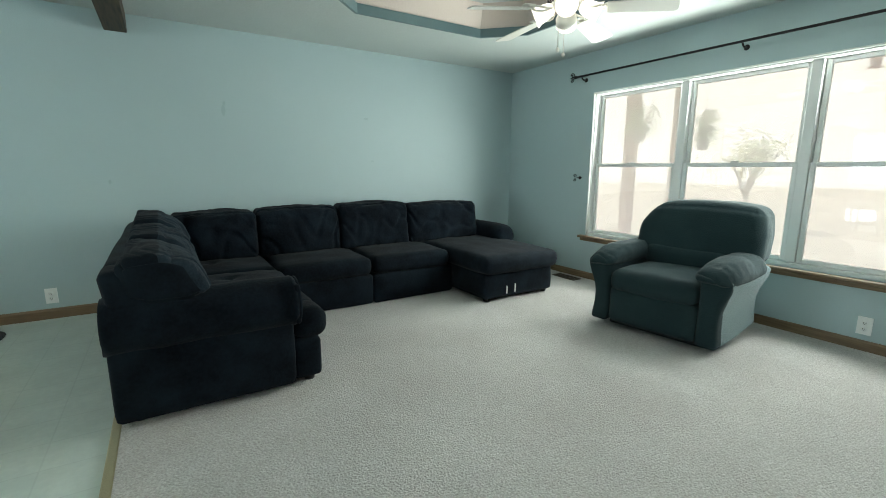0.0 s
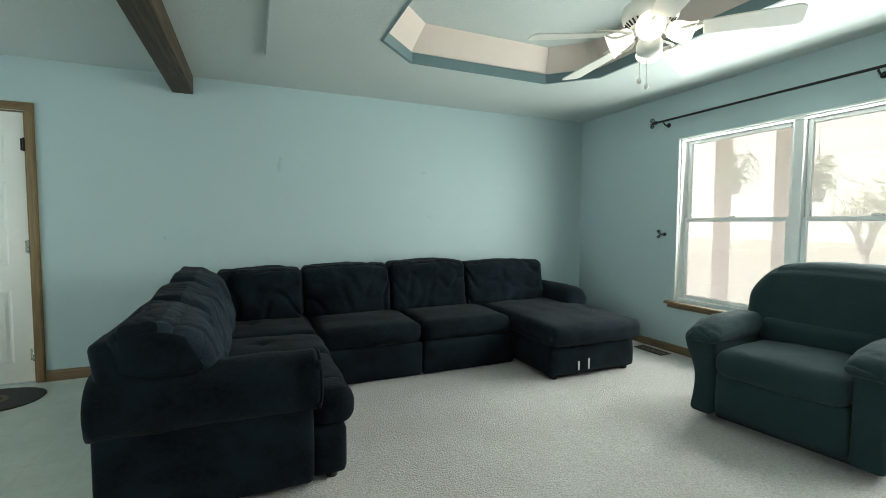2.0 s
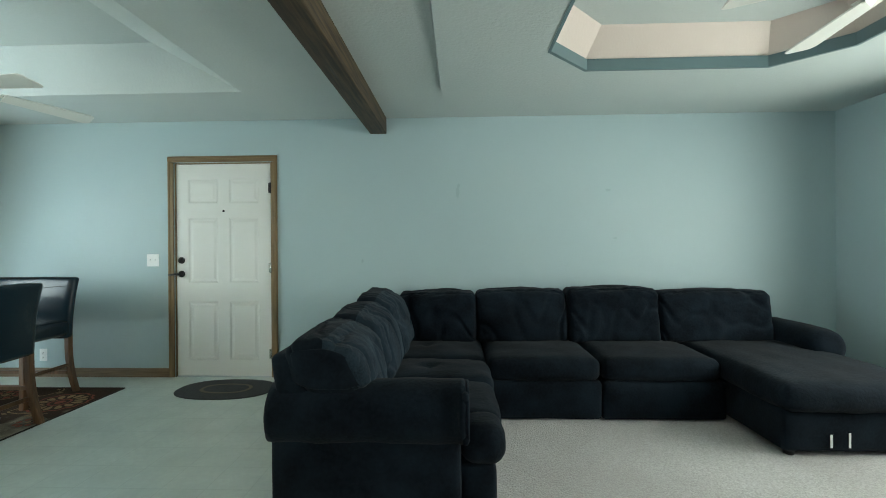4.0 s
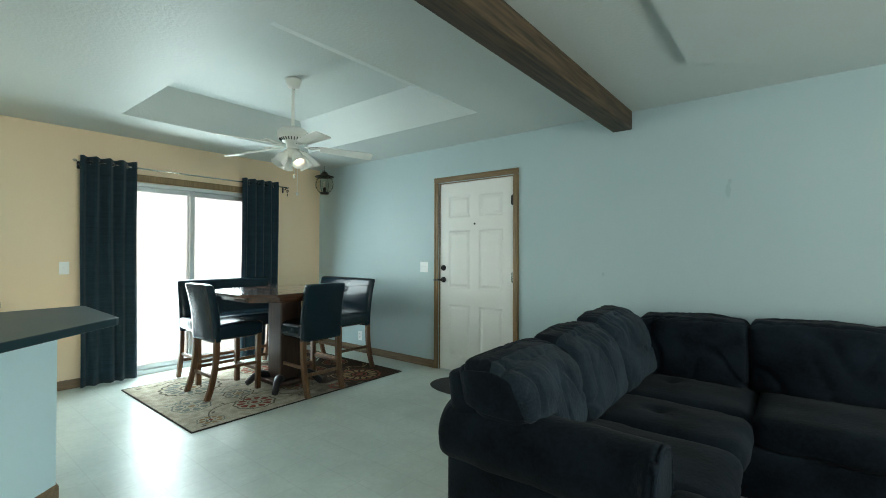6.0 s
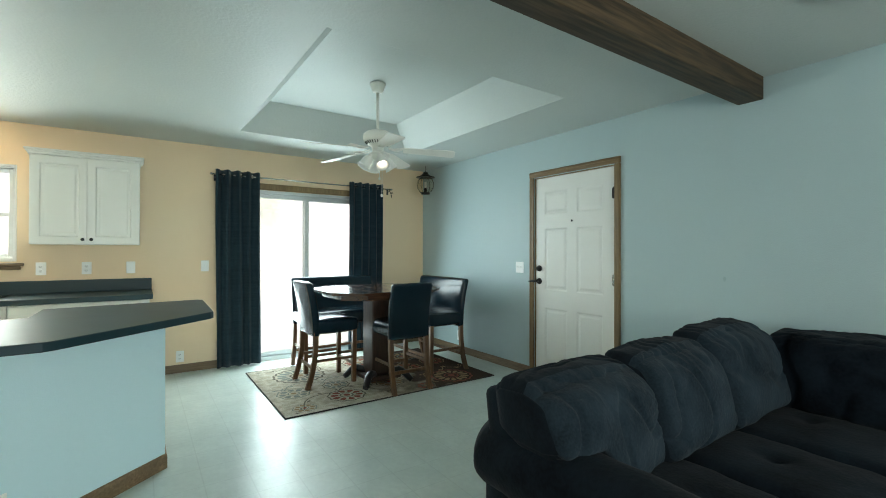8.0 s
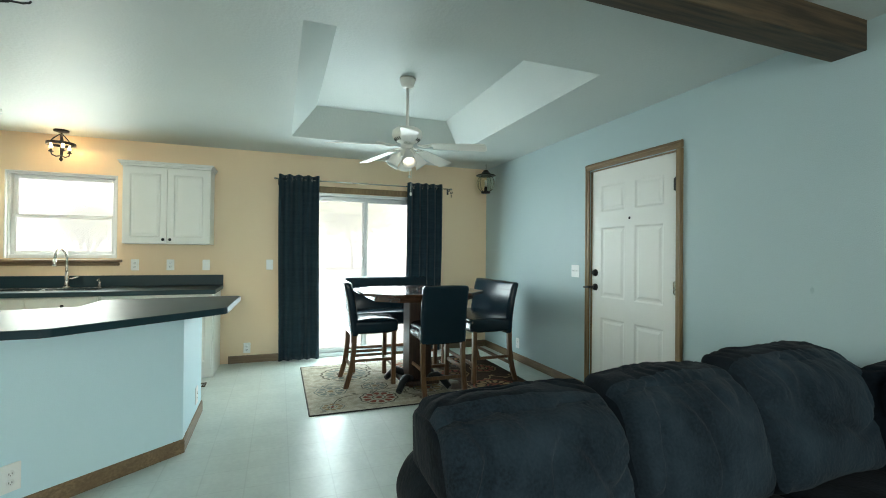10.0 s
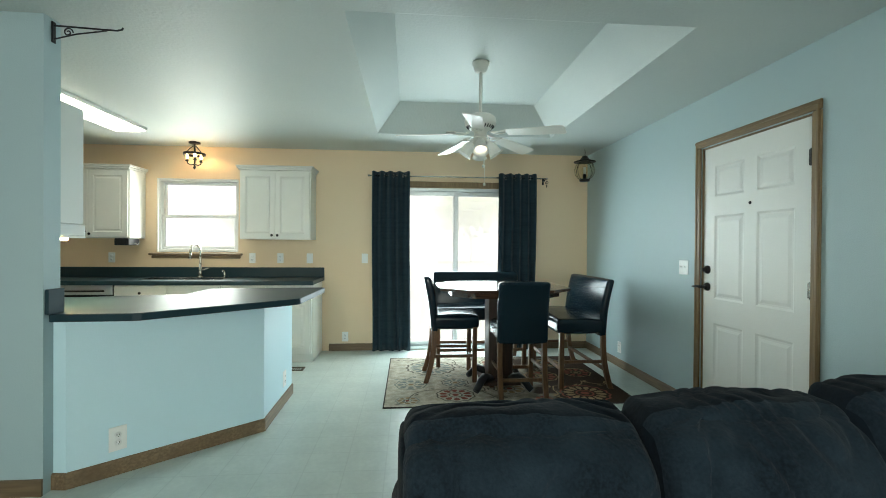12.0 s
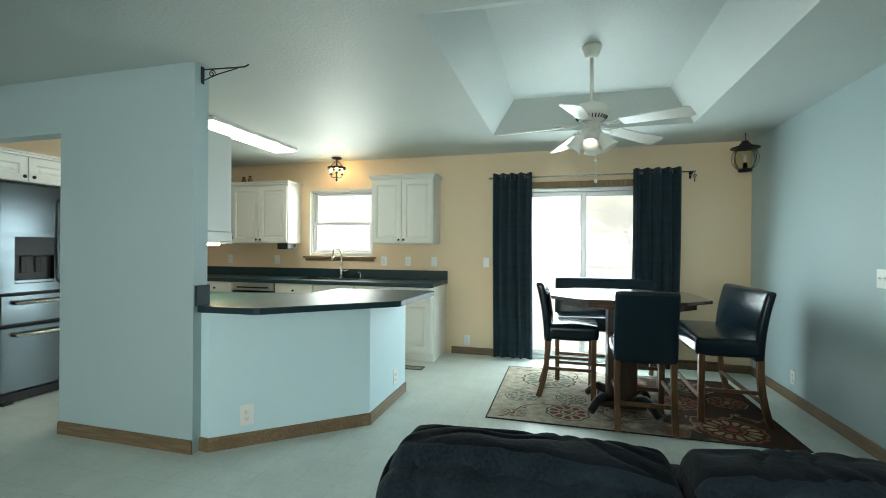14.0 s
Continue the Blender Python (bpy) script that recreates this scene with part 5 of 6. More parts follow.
N_SEAT = "chairs and benches round the dining table"
dining_seat("dining_chair", "black leather counter chair with brown wooden legs", "chair", 0.42, pose(-2.825, 3.36, 0.010, 0, 0, -90), N_SEAT)
dining_seat("dining_chair", "black leather counter chair with brown legs by the patio door", "chair", 0.46, pose(-3.14, 3.09, 0.010, 0, 0, 180), N_SEAT)
dining_seat("dining_bench", "black leather high bench in front of the patio door", "bench", 0.98, pose(-3.44, 3.205, 0.003, 0, 0, 90), N_SEAT)
dining_seat("dining_bench", "black leather high bench along the blue-grey wall", "bench", 0.92, pose(-3.13, 3.755, 0.003, 0, 0, 0), N_SEAT)

table = thing("dining_table", "dark cherry pedestal table with clipped corners", "table", pose(-2.82, 3.25, 0.010))
top = octagon(-0.60, 0.42, -0.55, 0.60, 0.22)
part("tabletop", prism(top, 0.885, 0.912, 0.006, None, 2), M_TABLE, table)
part("apron", prism(octagon(-0.50, 0.36, -0.45, 0.50, 0.18), 0.835, 0.8845), M_TABLE, table)
part("pedestal", box((-0.11, -0.11, 0.09), (0.11, 0.11, 0.834), 0.012), M_PEDESTAL, table)
part("pedestal_base", box((-0.17, -0.17, 0.05), (0.17, 0.17, 0.0895), 0.01), M_PEDESTAL, table)
for k in range(4):
    ft = tube([(0.12, 0, 0.10), (0.22, 0, 0.125), (0.27, 0, 0.10), (0.32, 0, 0.050), (0.345, 0, 0.030)], [0.035, 0.036, 0.033, 0.030, 0.027], 10)
    bmesh.ops.transform(ft, matrix=pose(0, 0, 0, 0, 0, 45 + 90 * k), verts=ft.verts)
    part("foot", ft, M_BLACKP, table, "curved dark foot")
for k in range(5):
    part("board_joint", box((-0.50, -0.41 + k * 0.205 - 0.0012, 0.9121), (0.36, -0.41 + k * 0.205 + 0.0012, 0.9125)), M_BLACKP, table)

# ---- patio curtains ----
rod_2 = thing("curtain_rod", "thin nickel curtain rod above the patio door", "curtain rod")
part("rod", rod((XK + 0.085, 1.95, 2.125), (XK + 0.085, 4.13, 2.125), 0.008, None, 12), M_CHROME, rod_2)
for y in (1.95, 4.13):
    fn = lathe([(0, 0.02), (0.012, 0.012), (0.014, 0), (0.010, -0.012), (0, -0.014)], 12, None, pose(XK + 0.085, y, 2.125, 90))
    part("finial", fn, M_CHROME, rod_2)
for y in (1.99, 4.11):
    br = tube([(XK + 0.002, y, 2.10), (XK + 0.06, y, 2.10), (XK + 0.085, y, 2.114)], 0.006, 8)
    box((XK + 0.001, y - 0.012, 2.06), (XK + 0.006, y + 0.012, 2.14), 0.002, 1, br)
    if y > 3:
        tube(scroll((XK + 0.075, y + 0.025, 2.075), 0.022, 1.2, 1, "y"), 0.004, 6, br)
        rod((XK + 0.075, y + 0.025, 2.05), (XK + 0.075, y + 0.025, 2.015), 0.007, 0.004, 8, br)
    part("bracket", br, M_BLACK, rod_2)


def curtain(y0, y1, seed, label):
    """A pleated panel hung from grommets, cloth with thickness, folds loosening downwards."""
    c = thing("curtain", label, "curtain", None, "patio curtains")
    bm = bmesh.new()
    nu, nv = 90, 26
    folds = 4.5
    rows = {}
    for side in (0, 1):
        for j in range(nv + 1):
            v = j / nv
            z = 0.012 + v * 2.165
            for i in range(nu + 1):
                u = i / nu
                ph = 2 * math.pi * folds * u + 0.5 * math.sin(3 * u + seed) + 0.6 * (1 - v) * math.sin(5 * u + seed * 2)
                amp = 0.038 * (0.75 + 0.35 * noise.noise(Vector((u * 3, v * 1.5, seed))))
                x = XK + 0.085 + amp * math.sin(ph) + side * 0.0025
                y = y0 + (y1 - y0) * (u + 0.02 * math.sin(2 * math.pi * u * 2 + seed) * (1 - v)) + 0.012 * (1 - v) * math.sin(seed + 4 * v)
                dz = 0.003 * math.sin(ph) if j == nv else 0
                rows[side, j, i] = bm.verts.new((x, y, z + dz))
    for side in (0, 1):
        for j in range(nv):
            for i in range(nu):
                f = bm.faces.new((rows[side, j, i], rows[side, j, i + 1], rows[side, j + 1, i + 1], rows[side, j + 1, i]))
                f.smooth = True
    for i in range(nu):
        for j in (0, nv):
            bm.faces.new((rows[0, j, i], rows[0, j, i + 1], rows[1, j, i + 1], rows[1, j, i]))
    for j in range(nv):
        for i in (0, nu):
            bm.faces.new((rows[0, j, i], rows[0, j + 1, i], rows[1, j + 1, i], rows[1, j, i]))
    part("panel", bm, M_CURTAIN, c)
    for k in range(8):
        y = y0 + (y1 - y0) * (0.06 + k * 0.126)
        gm = bmesh.new()
        pts = [(0.020 * math.cos(2 * math.pi * i / 12), 0.020 * math.sin(2 * math.pi * i / 12)) for i in range(13)]
        tube([(XK + 0.085 + 0.012 * (-1) ** k, y + px * 0.35, 2.125 + pz) for px, pz in pts], 0.003, 5, gm)
        part("grommet", gm, M_CHROME, c)


curtain(1.985, 2.44, 1.0, "dark navy grommet curtain gathered at the patio door")
curtain(3.53, 4.01, 4.0, "dark navy grommet curtain gathered at the patio door")

# ---- hanging lantern ----
lan = thing("hanging_lantern", "black metal lantern with a round glass globe in the corner", "lantern", pose(-3.93, 4.50, -0.055))
part("roof", lathe([(0, 2.415), (0.03, 2.412), (0.035, 2.395), (0.045, 2.390), (0.055, 2.37), (0.124, 2.347), (0.126, 2.340), (0.05, 2.352), (0, 2.355)], 28), M_BLACK, lan)
part("globe", lathe([(0.060, 2.345), (0.10, 2.31), (0.118, 2.255), (0.112, 2.20), (0.085, 2.155), (0.05, 2.138), (0.048, 2.141), (0.082, 2.158), (0.109, 2.20), (0.115, 2.255), (0.097, 2.308), (0.057, 2.342)], 28), M_CLEAR, lan)
part("base", lathe([(0, 2.14), (0.055, 2.14), (0.062, 2.128), (0.055, 2.112), (0, 2.11)], 24), M_BLACK, lan)
part("lamp_holder", rod((0, 0, 2.14), (0, 0, 2.20), 0.022, 0.018, 14), M_BLACK, lan)
part("candle", rod((0, 0, 2.20), (0, 0, 2.28), 0.014, None, 14), M_WHITE, lan)
for k in range(4):
    a = math.pi / 2 * k + 0.5
    ca, sa = math.cos(a), math.sin(a)
    part("cage_wire", tube([(0.060 * ca, 0.060 * sa, 2.348), (0.104 * ca, 0.104 * sa, 2.312), (0.122 * ca, 0.122 * sa, 2.255), (0.116 * ca, 0.116 * sa, 2.20), (0.088 * ca, 0.088 * sa, 2.152), (0.055 * ca, 0.055 * sa, 2.13)], 0.0028, 5), M_BLACK, lan)
part("ceiling_hook", tube([(0, 0, 2.41), (0, 0.004, 2.45), (0, 0, H + 0.054)], 0.003, 6), M_BLACK, lan)

# ---- kitchen ----
M_CAB = material("white_cabinet_paint", (0.80, 0.80, 0.76), 0.4, stain=0.2, stain_scale=3, color2=(0.72, 0.71, 0.67), bump=0.04, bump_scale=120)
M_KNOB = material("black_knob", (0.015, 0.014, 0.013), 0.35, 0.4)


def panel_door(x, y0, y1, z0, z1, out):
    """A cabinet front standing at x, facing out (+1 or -1 along x), with a recessed middle panel."""
    t = 0.019
    w = 0.055
    bm = slab("x", min(x, x + out * t), max(x, x + out * t), (y0, y1), (z0, z1), [(y0 + w, y1 - w, z0 + w, z1 - w)] if (z1 - z0) > 0.18 else [])
    if (z1 - z0) > 0.18:
        f = x + out * t
        prof = ((0.0, 0.0), (0.010, 0.010), (0.022, 0.010), (0.034, 0.006))
        loops = [[bm.verts.new((f - out * d, py, pz)) for py, pz in ((y0 + w + i, z0 + w + i), (y1 - w - i, z0 + w + i), (y1 - w - i, z1 - w - i), (y0 + w + i, z1 - w - i))] for i, d in prof]
        for p, q in zip(loops, loops[1:]):
            for k in range(4):
                bm.faces.new((p[k], p[(k + 1) % 4], q[(k + 1) % 4], q[k]))
        bm.faces.new(loops[-1])
    return bm


def knob(parent, x, y, z, out):
    k = lathe([(0, 0.026), (0.010, 0.025), (0.015, 0.019), (0.013, 0.012), (0.006, 0.008), (0.006, 0)], 14, None, pose(x, y, z, 0, 90 * out, 0))
    part("knob", k, M_KNOB, parent, "small black knob")


def upper_cabinet(y0, y1, z0, z1, label, back=XK, out=1, depth=0.30, doors=2, crown=True, knob_low=True):
    c = thing("wall_cabinet", label, "cabinet", None, "white kitchen cabinets")
    xa, xb = sorted((back + out * 0.002, back + out * depth))
    part("body", box((xa, y0, z0), (xb, y1, z1), 0.003, 1), M_CAB, c)
    if crown:
        cr = bmesh.new()
        for k, (p, z) in enumerate(((0.010, z1 - 0.012), (0.024, z1 + 0.012), (0.032, z1 + 0.026))):
            zz = (z1 - 0.02, z1 + 0.001, z1 + 0.018)[k]
            xa2, xb2 = sorted((back + out * 0.002, back + out * (depth + 0.019 + p)))
            box((xa2, y0 - p, zz), (xb2, y1 + p, (z1 + 0.0009, z1 + 0.0179, z1 + 0.030)[k]), 0.003, 1, cr)
        part("crown", cr, M_CAB, c)
    w = (y1 - y0 - 0.02) / doors
    for k in range(doors):
        a, b = y0 + 0.01 + k * w + 0.003, y0 + 0.01 + (k + 1) * w - 0.003
        d = part("door", panel_door(back + out * (depth + 0.001), a, b, z0 + 0.012, z1 - 0.035 if crown else z1 - 0.012, out), M_CAB, c)
        ky = b - 0.028 if (k % 2 == 0 and doors > 1) else a + 0.028
        knob(d, back + out * (depth + 0.020), ky, z0 + 0.045, out)
    return c


upper_cabinet(0.525, 1.310, 1.345, 2.145, "white two-door wall cabinet with black knobs by the window")
upper_cabinet(-1.52, -0.655, 1.345, 2.125, "white two-door wall cabinet with black knobs by the window")
upper_cabinet(-2.29, -1.525, 1.345, 2.125, "white two-door wall cabinet in the kitchen corner")
c = upper_cabinet(-0.52, 0.455, 1.395, 2.09, "white wall cabinet above the range, seen from its end", back=-1.345, out=-1, depth=0.35, crown=False)

hood = thing("range_hood", "white under-cabinet range hood with its lamp lit", "range hood")
part("body", prism([(-1.347, -0.35), (-1.347, 0.452), (-1.72, 0.452), (-1.72, -0.35)], 1.325, 1.3945, 0.006), M_WHITE, hood)
part("lamp", box((-1.66, 0.16, 1.297), (-1.42, 0.40, 1.3245), 0.008), glow("lit_hood_lamp", (1.0, 0.78, 0.42), 28.0), hood, "lit lamp cover")
rim = bmesh.new()
for lo, hi in (((-1.72, -0.35, 1.308), (-1.347, -0.342, 1.3245)), ((-1.72, 0.444, 1.312), (-1.347, 0.452, 1.3245)), ((-1.355, -0.341, 1.308), (-1.347, 0.443, 1.3245)), ((-1.72, -0.341, 1.312), (-1.712, 0.443, 1.3245))):
    box(lo, hi, 0.001, 1, rim)
part("rim", rim, M_WHITE, hood)
knob(hood, -1.7205, 0.425, 1.355, -1)

jar_m = material("amber_jar_glaze", (0.35, 0.18, 0.06), 0.3, grain=0.3)
for y, h in ((-1.44, 0.085), (-1.34, 0.095)):
    j = thing("jar", "small amber jar on top of the wall cabinet", "jar", pose(-4.12, y, 2.156))
    part("body", lathe([(0, 0.0), (0.026, 0.0), (0.032, 0.02), (0.030, h * 0.6), (0.02, h * 0.8), (0.018, h), (0, h)], 16), jar_m, j)
    part("lid", lathe([(0, h + 0.012), (0.019, h + 0.010), (0.020, h), (0, h)], 16), M_BLACKP, j, "dark lid")

opener = thing("under_cabinet_radio", "small black appliance hung below the wall cabinet", "radio")
part("case", box((-4.20, -0.82, 1.265), (-4.00, -0.665, 1.3445), 0.010), M_BLACKP, opener)
part("front_panel", box((-3.9995, -0.80, 1.285), (-3.995, -0.685, 1.325), 0.002, 1), M_BLACKP, opener, "black front strip")
part("cord", tube([(-4.10, -0.664, 1.29), (-4.12, -0.64, 1.275), (-4.15, -0.635, 1.30), (-4.20, -0.66, 1.31)], 0.003, 6), M_WHITE, opener, "white cord")

# base cabinets along the wall
XF = -3.715


def base_cabinet(y0, y1, drawers, label, end=False):
    c = thing("base_cabinet", label, "cabinet", None, "white kitchen cabinets")
    part("body", box((XK + 0.002, y0, 0.10), (XF, y1, 0.855), 0.003, 1), M_CAB, c)
    part("toe_kick", box((XK + 0.002, y0 + 0.002, 0.0), (XF - 0.07, y1 - 0.002, 0.0995)), M_CAB, c)
    if end:
        part("end_panel", box((XK + 0.003, y1 + 0.0005, 0.0), (XF - 0.065, y1 + 0.008, 0.854), 0.002, 1), M_CAB, c)
    w = (y1 - y0) / drawers
    for k in range(drawers):
        a, b = y0 + k * w + 0.010, y0 + (k + 1) * w - 0.010
        dr = part("drawer_front", panel_door(XF + 0.0005, a, b, 0.70, 0.835, 1), M_CAB, c)
        d = part("door", panel_door(XF + 0.0005, a, b, 0.125, 0.685, 1), M_CAB, c)
        knob(dr, XF + 0.0195, (a + b) / 2, 0.767, 1)
        knob(d, XF + 0.0195, b - 0.03 if k % 2 == 0 else a + 0.03, 0.64, 1)


base_cabinet(-2.29, -1.255, 2, "white base cabinet in the kitchen corner")
base_cabinet(-0.635, 0.44, 2, "white sink base cabinet with doors")
base_cabinet(0.445, 1.380, 2, "white base cabinet at the end of the worktop", True)

dw = thing("dishwasher", "stainless steel dishwasher under the worktop", "dishwasher")
part("body", box((XK + 0.01, -1.25, 0.10), (XF - 0.002, -0.64, 0.854), 0.004), M_BLACKP, dw)
part("door", box((XF - 0.0015, -1.245, 0.11), (XF + 0.028, -0.645, 0.745), 0.006), M_STEEL, dw)
part("control_panel", box((XF - 0.0015, -1.245, 0.750), (XF + 0.028, -0.645, 0.850), 0.006), M_ALU, dw)
part("handle", tube([(XF + 0.027, -1.17, 0.79), (XF + 0.055, -1.14, 0.79), (XF + 0.060, -0.945, 0.79), (XF + 0.055, -0.75, 0.79), (XF + 0.027, -0.72, 0.79)], 0.010, 10), M_BLACKP, dw, "dark bar handle")

SINK = (-4.20, -3.80, -0.46, 0.36)
worktop = thing("worktop", "dark slate laminate worktop with a low splashback", "worktop")
part("slab", slab("z", 0.856, 0.896, (XK + 0.002, -3.66), (-2.295, 1.412), [(SINK[0], SINK[1], SINK[2], SINK[3])]), M_COUNTER, worktop)
part("splashback", box((XK + 0.002, -2.295, 0.8965), (XK + 0.022, 1.412, 1.012), 0.004), M_COUNTER, worktop)
part("front_lip", box((-3.6598, -2.295, 0.852), (-3.648, 1.412, 0.897), 0.006), M_COUNTER, worktop)

sink = thing("kitchen_sink", "stainless double-bowl sink set into the dark worktop", "sink")
rim = slab("z", 0.897, 0.903, (SINK[0] - 0.015, SINK[1] + 0.015), (SINK[2] - 0.015, SINK[3] + 0.015), [(SINK[0] + 0.09, SINK[1] - 0.015, SINK[2] + 0.02, -0.065), (SINK[0] + 0.09, SINK[1] - 0.015, -0.035, SINK[3] - 0.02)])
part("rim", rim, M_CHROME, sink)
for y0, y1 in ((SINK[2] + 0.02, -0.065), (-0.035, SINK[3] - 0.02)):
    b = bmesh.new()
    x0, x1 = SINK[0] + 0.09, SINK[1] - 0.015
    a = [(x0, y0), (x1, y0), (x1, y1), (x0, y1)]
    i = [(x0 + 0.03, y0 + 0.03), (x1 - 0.03, y0 + 0.03), (x1 - 0.03, y1 - 0.03), (x0 + 0.03, y1 - 0.03)]
    ring(b, a, 0.897, i, 0.745)
    b.faces.new([b.verts.new((px, py, 0.745)) for px, py in i])
    part("bowl", b, M_STEEL, sink)

tap = thing("kitchen_faucet", "brushed nickel high-arc faucet on the sink deck", "faucet", pose(-4.155, 0.03, 0.903))
part("base", lathe([(0, 0.012), (0.028, 0.010), (0.030, 0), (0, 0)], 20), M_CHROME, tap)
part("body", rod((0, 0, 0.01), (0, 0, 0.15), 0.018, 0.015, 16), M_CHROME, tap)
part("spout", tube([(0, 0, 0.14), (0, 0, 0.30)] + [(0.085 - 0.085 * math.cos(a), -0.03 * math.sin(a / 2), 0.30 + 0.085 * math.sin(a)) for a in [math.pi * k / 10 for k in range(1, 10)]] + [(0.172, -0.03, 0.28)], 0.012, 12), M_CHROME, tap)
part("spray_head", rod((0.172, -0.03, 0.285), (0.178, -0.031, 0.215), 0.014, 0.018, 14), M_CHROME, tap)
part("lever", tube([(0, 0.015, 0.085), (0, 0.05, 0.09), (0.005, 0.095, 0.105)], [0.010, 0.008, 0.006], 10), M_CHROME, tap)
soap = thing("soap_dispenser", "nickel soap pump beside the faucet", "soap dispenser", pose(-4.155, 0.30, 0.903))
part("body", rod((0, 0, 0), (0, 0, 0.055), 0.011, 0.009, 12), M_CHROME, soap)
part("pump", tube([(0, 0, 0.05), (0, 0, 0.075), (0.04, 0, 0.078), (0.06, 0, 0.07)], 0.006, 8), M_CHROME, soap)

# ---- peninsula ----
pen = thing("kitchen_peninsula", "angled blue-grey breakfast peninsula with a dark laminate top", "peninsula")
body = [(-1.295, 0.588), (-1.290, 0.655), (-1.970, 1.440), (-2.745, 1.428), (-2.700, 0.83), (-2.24, 0.83), (-2.00, 0.30), (-1.347, 0.30), (-1.347, 0.588)]
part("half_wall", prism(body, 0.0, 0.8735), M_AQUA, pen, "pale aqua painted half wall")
topline = [(-1.262, 0.589), (-1.283, 0.985), (-1.30, 1.02), (-1.90, 1.672), (-1.935, 1.692), (-2.70, 1.712), (-2.735, 1.68), (-2.64, 0.80), (-2.22, 0.80), (-2.04, 0.20), (-2.04, -0.50), (-1.347, -0.50), (-1.347, 0.589)]
part("countertop", prism(topline, 0.874, 0.916, 0.005), M_COUNTER, pen, "dark slate laminate top")
part("base_unit", box((-1.98, -0.50, 0.0), (-1.348, 0.298, 0.873)), M_CAB, pen, "white cabinet below the top")
part("splash_block", box((-1.345, 0.587, 0.9165), (-1.240, 0.607, 1.045), 0.003), M_COUNTER, pen, "dark laminate upstand")
for a, b in (((-1.290, 0.655), (-1.970, 1.440)), ((-1.970, 1.440), (-2.745, 1.428)), ((-1.295, 0.590), (-1.290, 0.655))):
    d = Vector((b[0] - a[0], b[1] - a[1], 0)).normalized()
    n = Vector((-d.y, d.x, 0)) * -1
    if n.dot(Vector((1, 1, 0))) < 0:
        n = -n
    bm = bmesh.new()
    prof = [(0.0005, 0.0), (0.012, 0.0), (0.012, 0.07), (0.008, 0.082), (0.0005, 0.085)]
    ea, eb = Vector((*a, 0)) - d * 0.004, Vector((*b, 0)) + d * 0.006
    ra = [bm.verts.new(ea + n * o + Vector((0, 0, z))) for o, z in prof]
    rb = [bm.verts.new(eb + n * o + Vector((0, 0, z))) for o, z in prof]
    for k in range(5):
        bm.faces.new((ra[k], ra[(k + 1) % 5], rb[(k + 1) % 5], rb[k]))
    bm.faces.new(ra)
    bm.faces.new(rb)
    part("baseboard", bm, M_BASEX, pen, "brown wood-look baseboard")
plate("outlet", (-1.433, 0.820, 0.20), 139, 0, "white duplex outlet on the angled peninsula wall", 0.086, 0.134)
plate("outlet", (-2.49, 1.4325, 0.205), 180, 0, "white duplex outlet on the peninsula end", 0.080, 0.125)

# ---- fridge and the cabinet over it ----
fr = thing("refrigerator", "stainless french-door refrigerator with a water dispenser", "refrigerator")
FX0, FX1, FY = -2.37, -1.44, -1.49
part("case", box((FX0, -2.27, 0.03), (FX1, FY - 0.065, 1.775), 0.008), M_BLACKP, fr, "dark case")
part("kick_plate", box((FX0 + 0.01, FY - 0.06, 0.012), (FX1 - 0.01, FY - 0.03, 0.085), 0.004), M_BLACKP, fr)
split = (FX0 + FX1) / 2
for x0, x1, s in ((split + 0.004, FX1, 1), (FX0, split - 0.004, -1)):
    if s > 0:
        d = slab("y", FY - 0.06, FY, (x0, x1), (0.905, 1.79), [(x0 + 0.075, x1 - 0.095, 0.975, 1.36)])
    else:
        d = box((x0, FY - 0.06, 0.905), (x1, FY, 1.79), 0.010)
    dr = part("door", d, M_STEEL, fr)
    hx = split + 0.035 * s
    hd = tube([(hx, FY, 1.70), (hx, FY + 0.045, 1.67), (hx, FY + 0.055, 1.30), (hx, FY + 0.045, 1.00), (hx, FY, 0.97)], 0.013, 10)
    part("handle", hd, M_CHROME, dr, "pale steel bar handle")
dx0, dx1 = split + 0.079, FX1 - 0.095
part("dispenser_recess", box((dx0, FY - 0.058, 0.975), (dx1, FY - 0.050, 1.36)), M_BLACKP, fr, "black water dispenser recess")
part("dispenser_panel", box((dx0 + 0.002, FY - 0.049, 1.205), (dx1 - 0.002, FY - 0.004, 1.358), 0.004), M_BLACKP, fr, "glossy black control panel")
part("dispenser_tray", box((dx0 + 0.002, FY - 0.049, 0.977), (dx1 - 0.002, FY - 0.004, 1.005), 0.004), M_STEEL, fr)
for k in (0.35, 0.7):
    xx = dx0 + (dx1 - dx0) * k
    part("paddle", box((xx - 0.022, FY - 0.049, 1.06), (xx + 0.022, FY - 0.036, 1.20), 0.006), M_BLACK, fr)
for z0, z1 in ((0.645, 0.885), (0.10, 0.625)):
    d = part("drawer", box((FX0, FY - 0.06, z0), (FX1, FY, z1), 0.010), M_STEEL, fr)
    zz = z1 - 0.065
    part("handle", tube([(FX0 + 0.09, FY, zz), (FX0 + 0.10, FY + 0.05, zz), (FX1 - 0.10, FY + 0.05, zz), (FX1 - 0.09, FY, zz)], 0.015, 10), M_CHROME, d, "pale steel bar handle")
for x in (FX0 + 0.06, FX1 - 0.06):
    part("foot", box((x - 0.04, FY - 0.06, 0.0), (x + 0.04, FY - 0.01, 0.03), 0.004), M_BLACKP, fr)


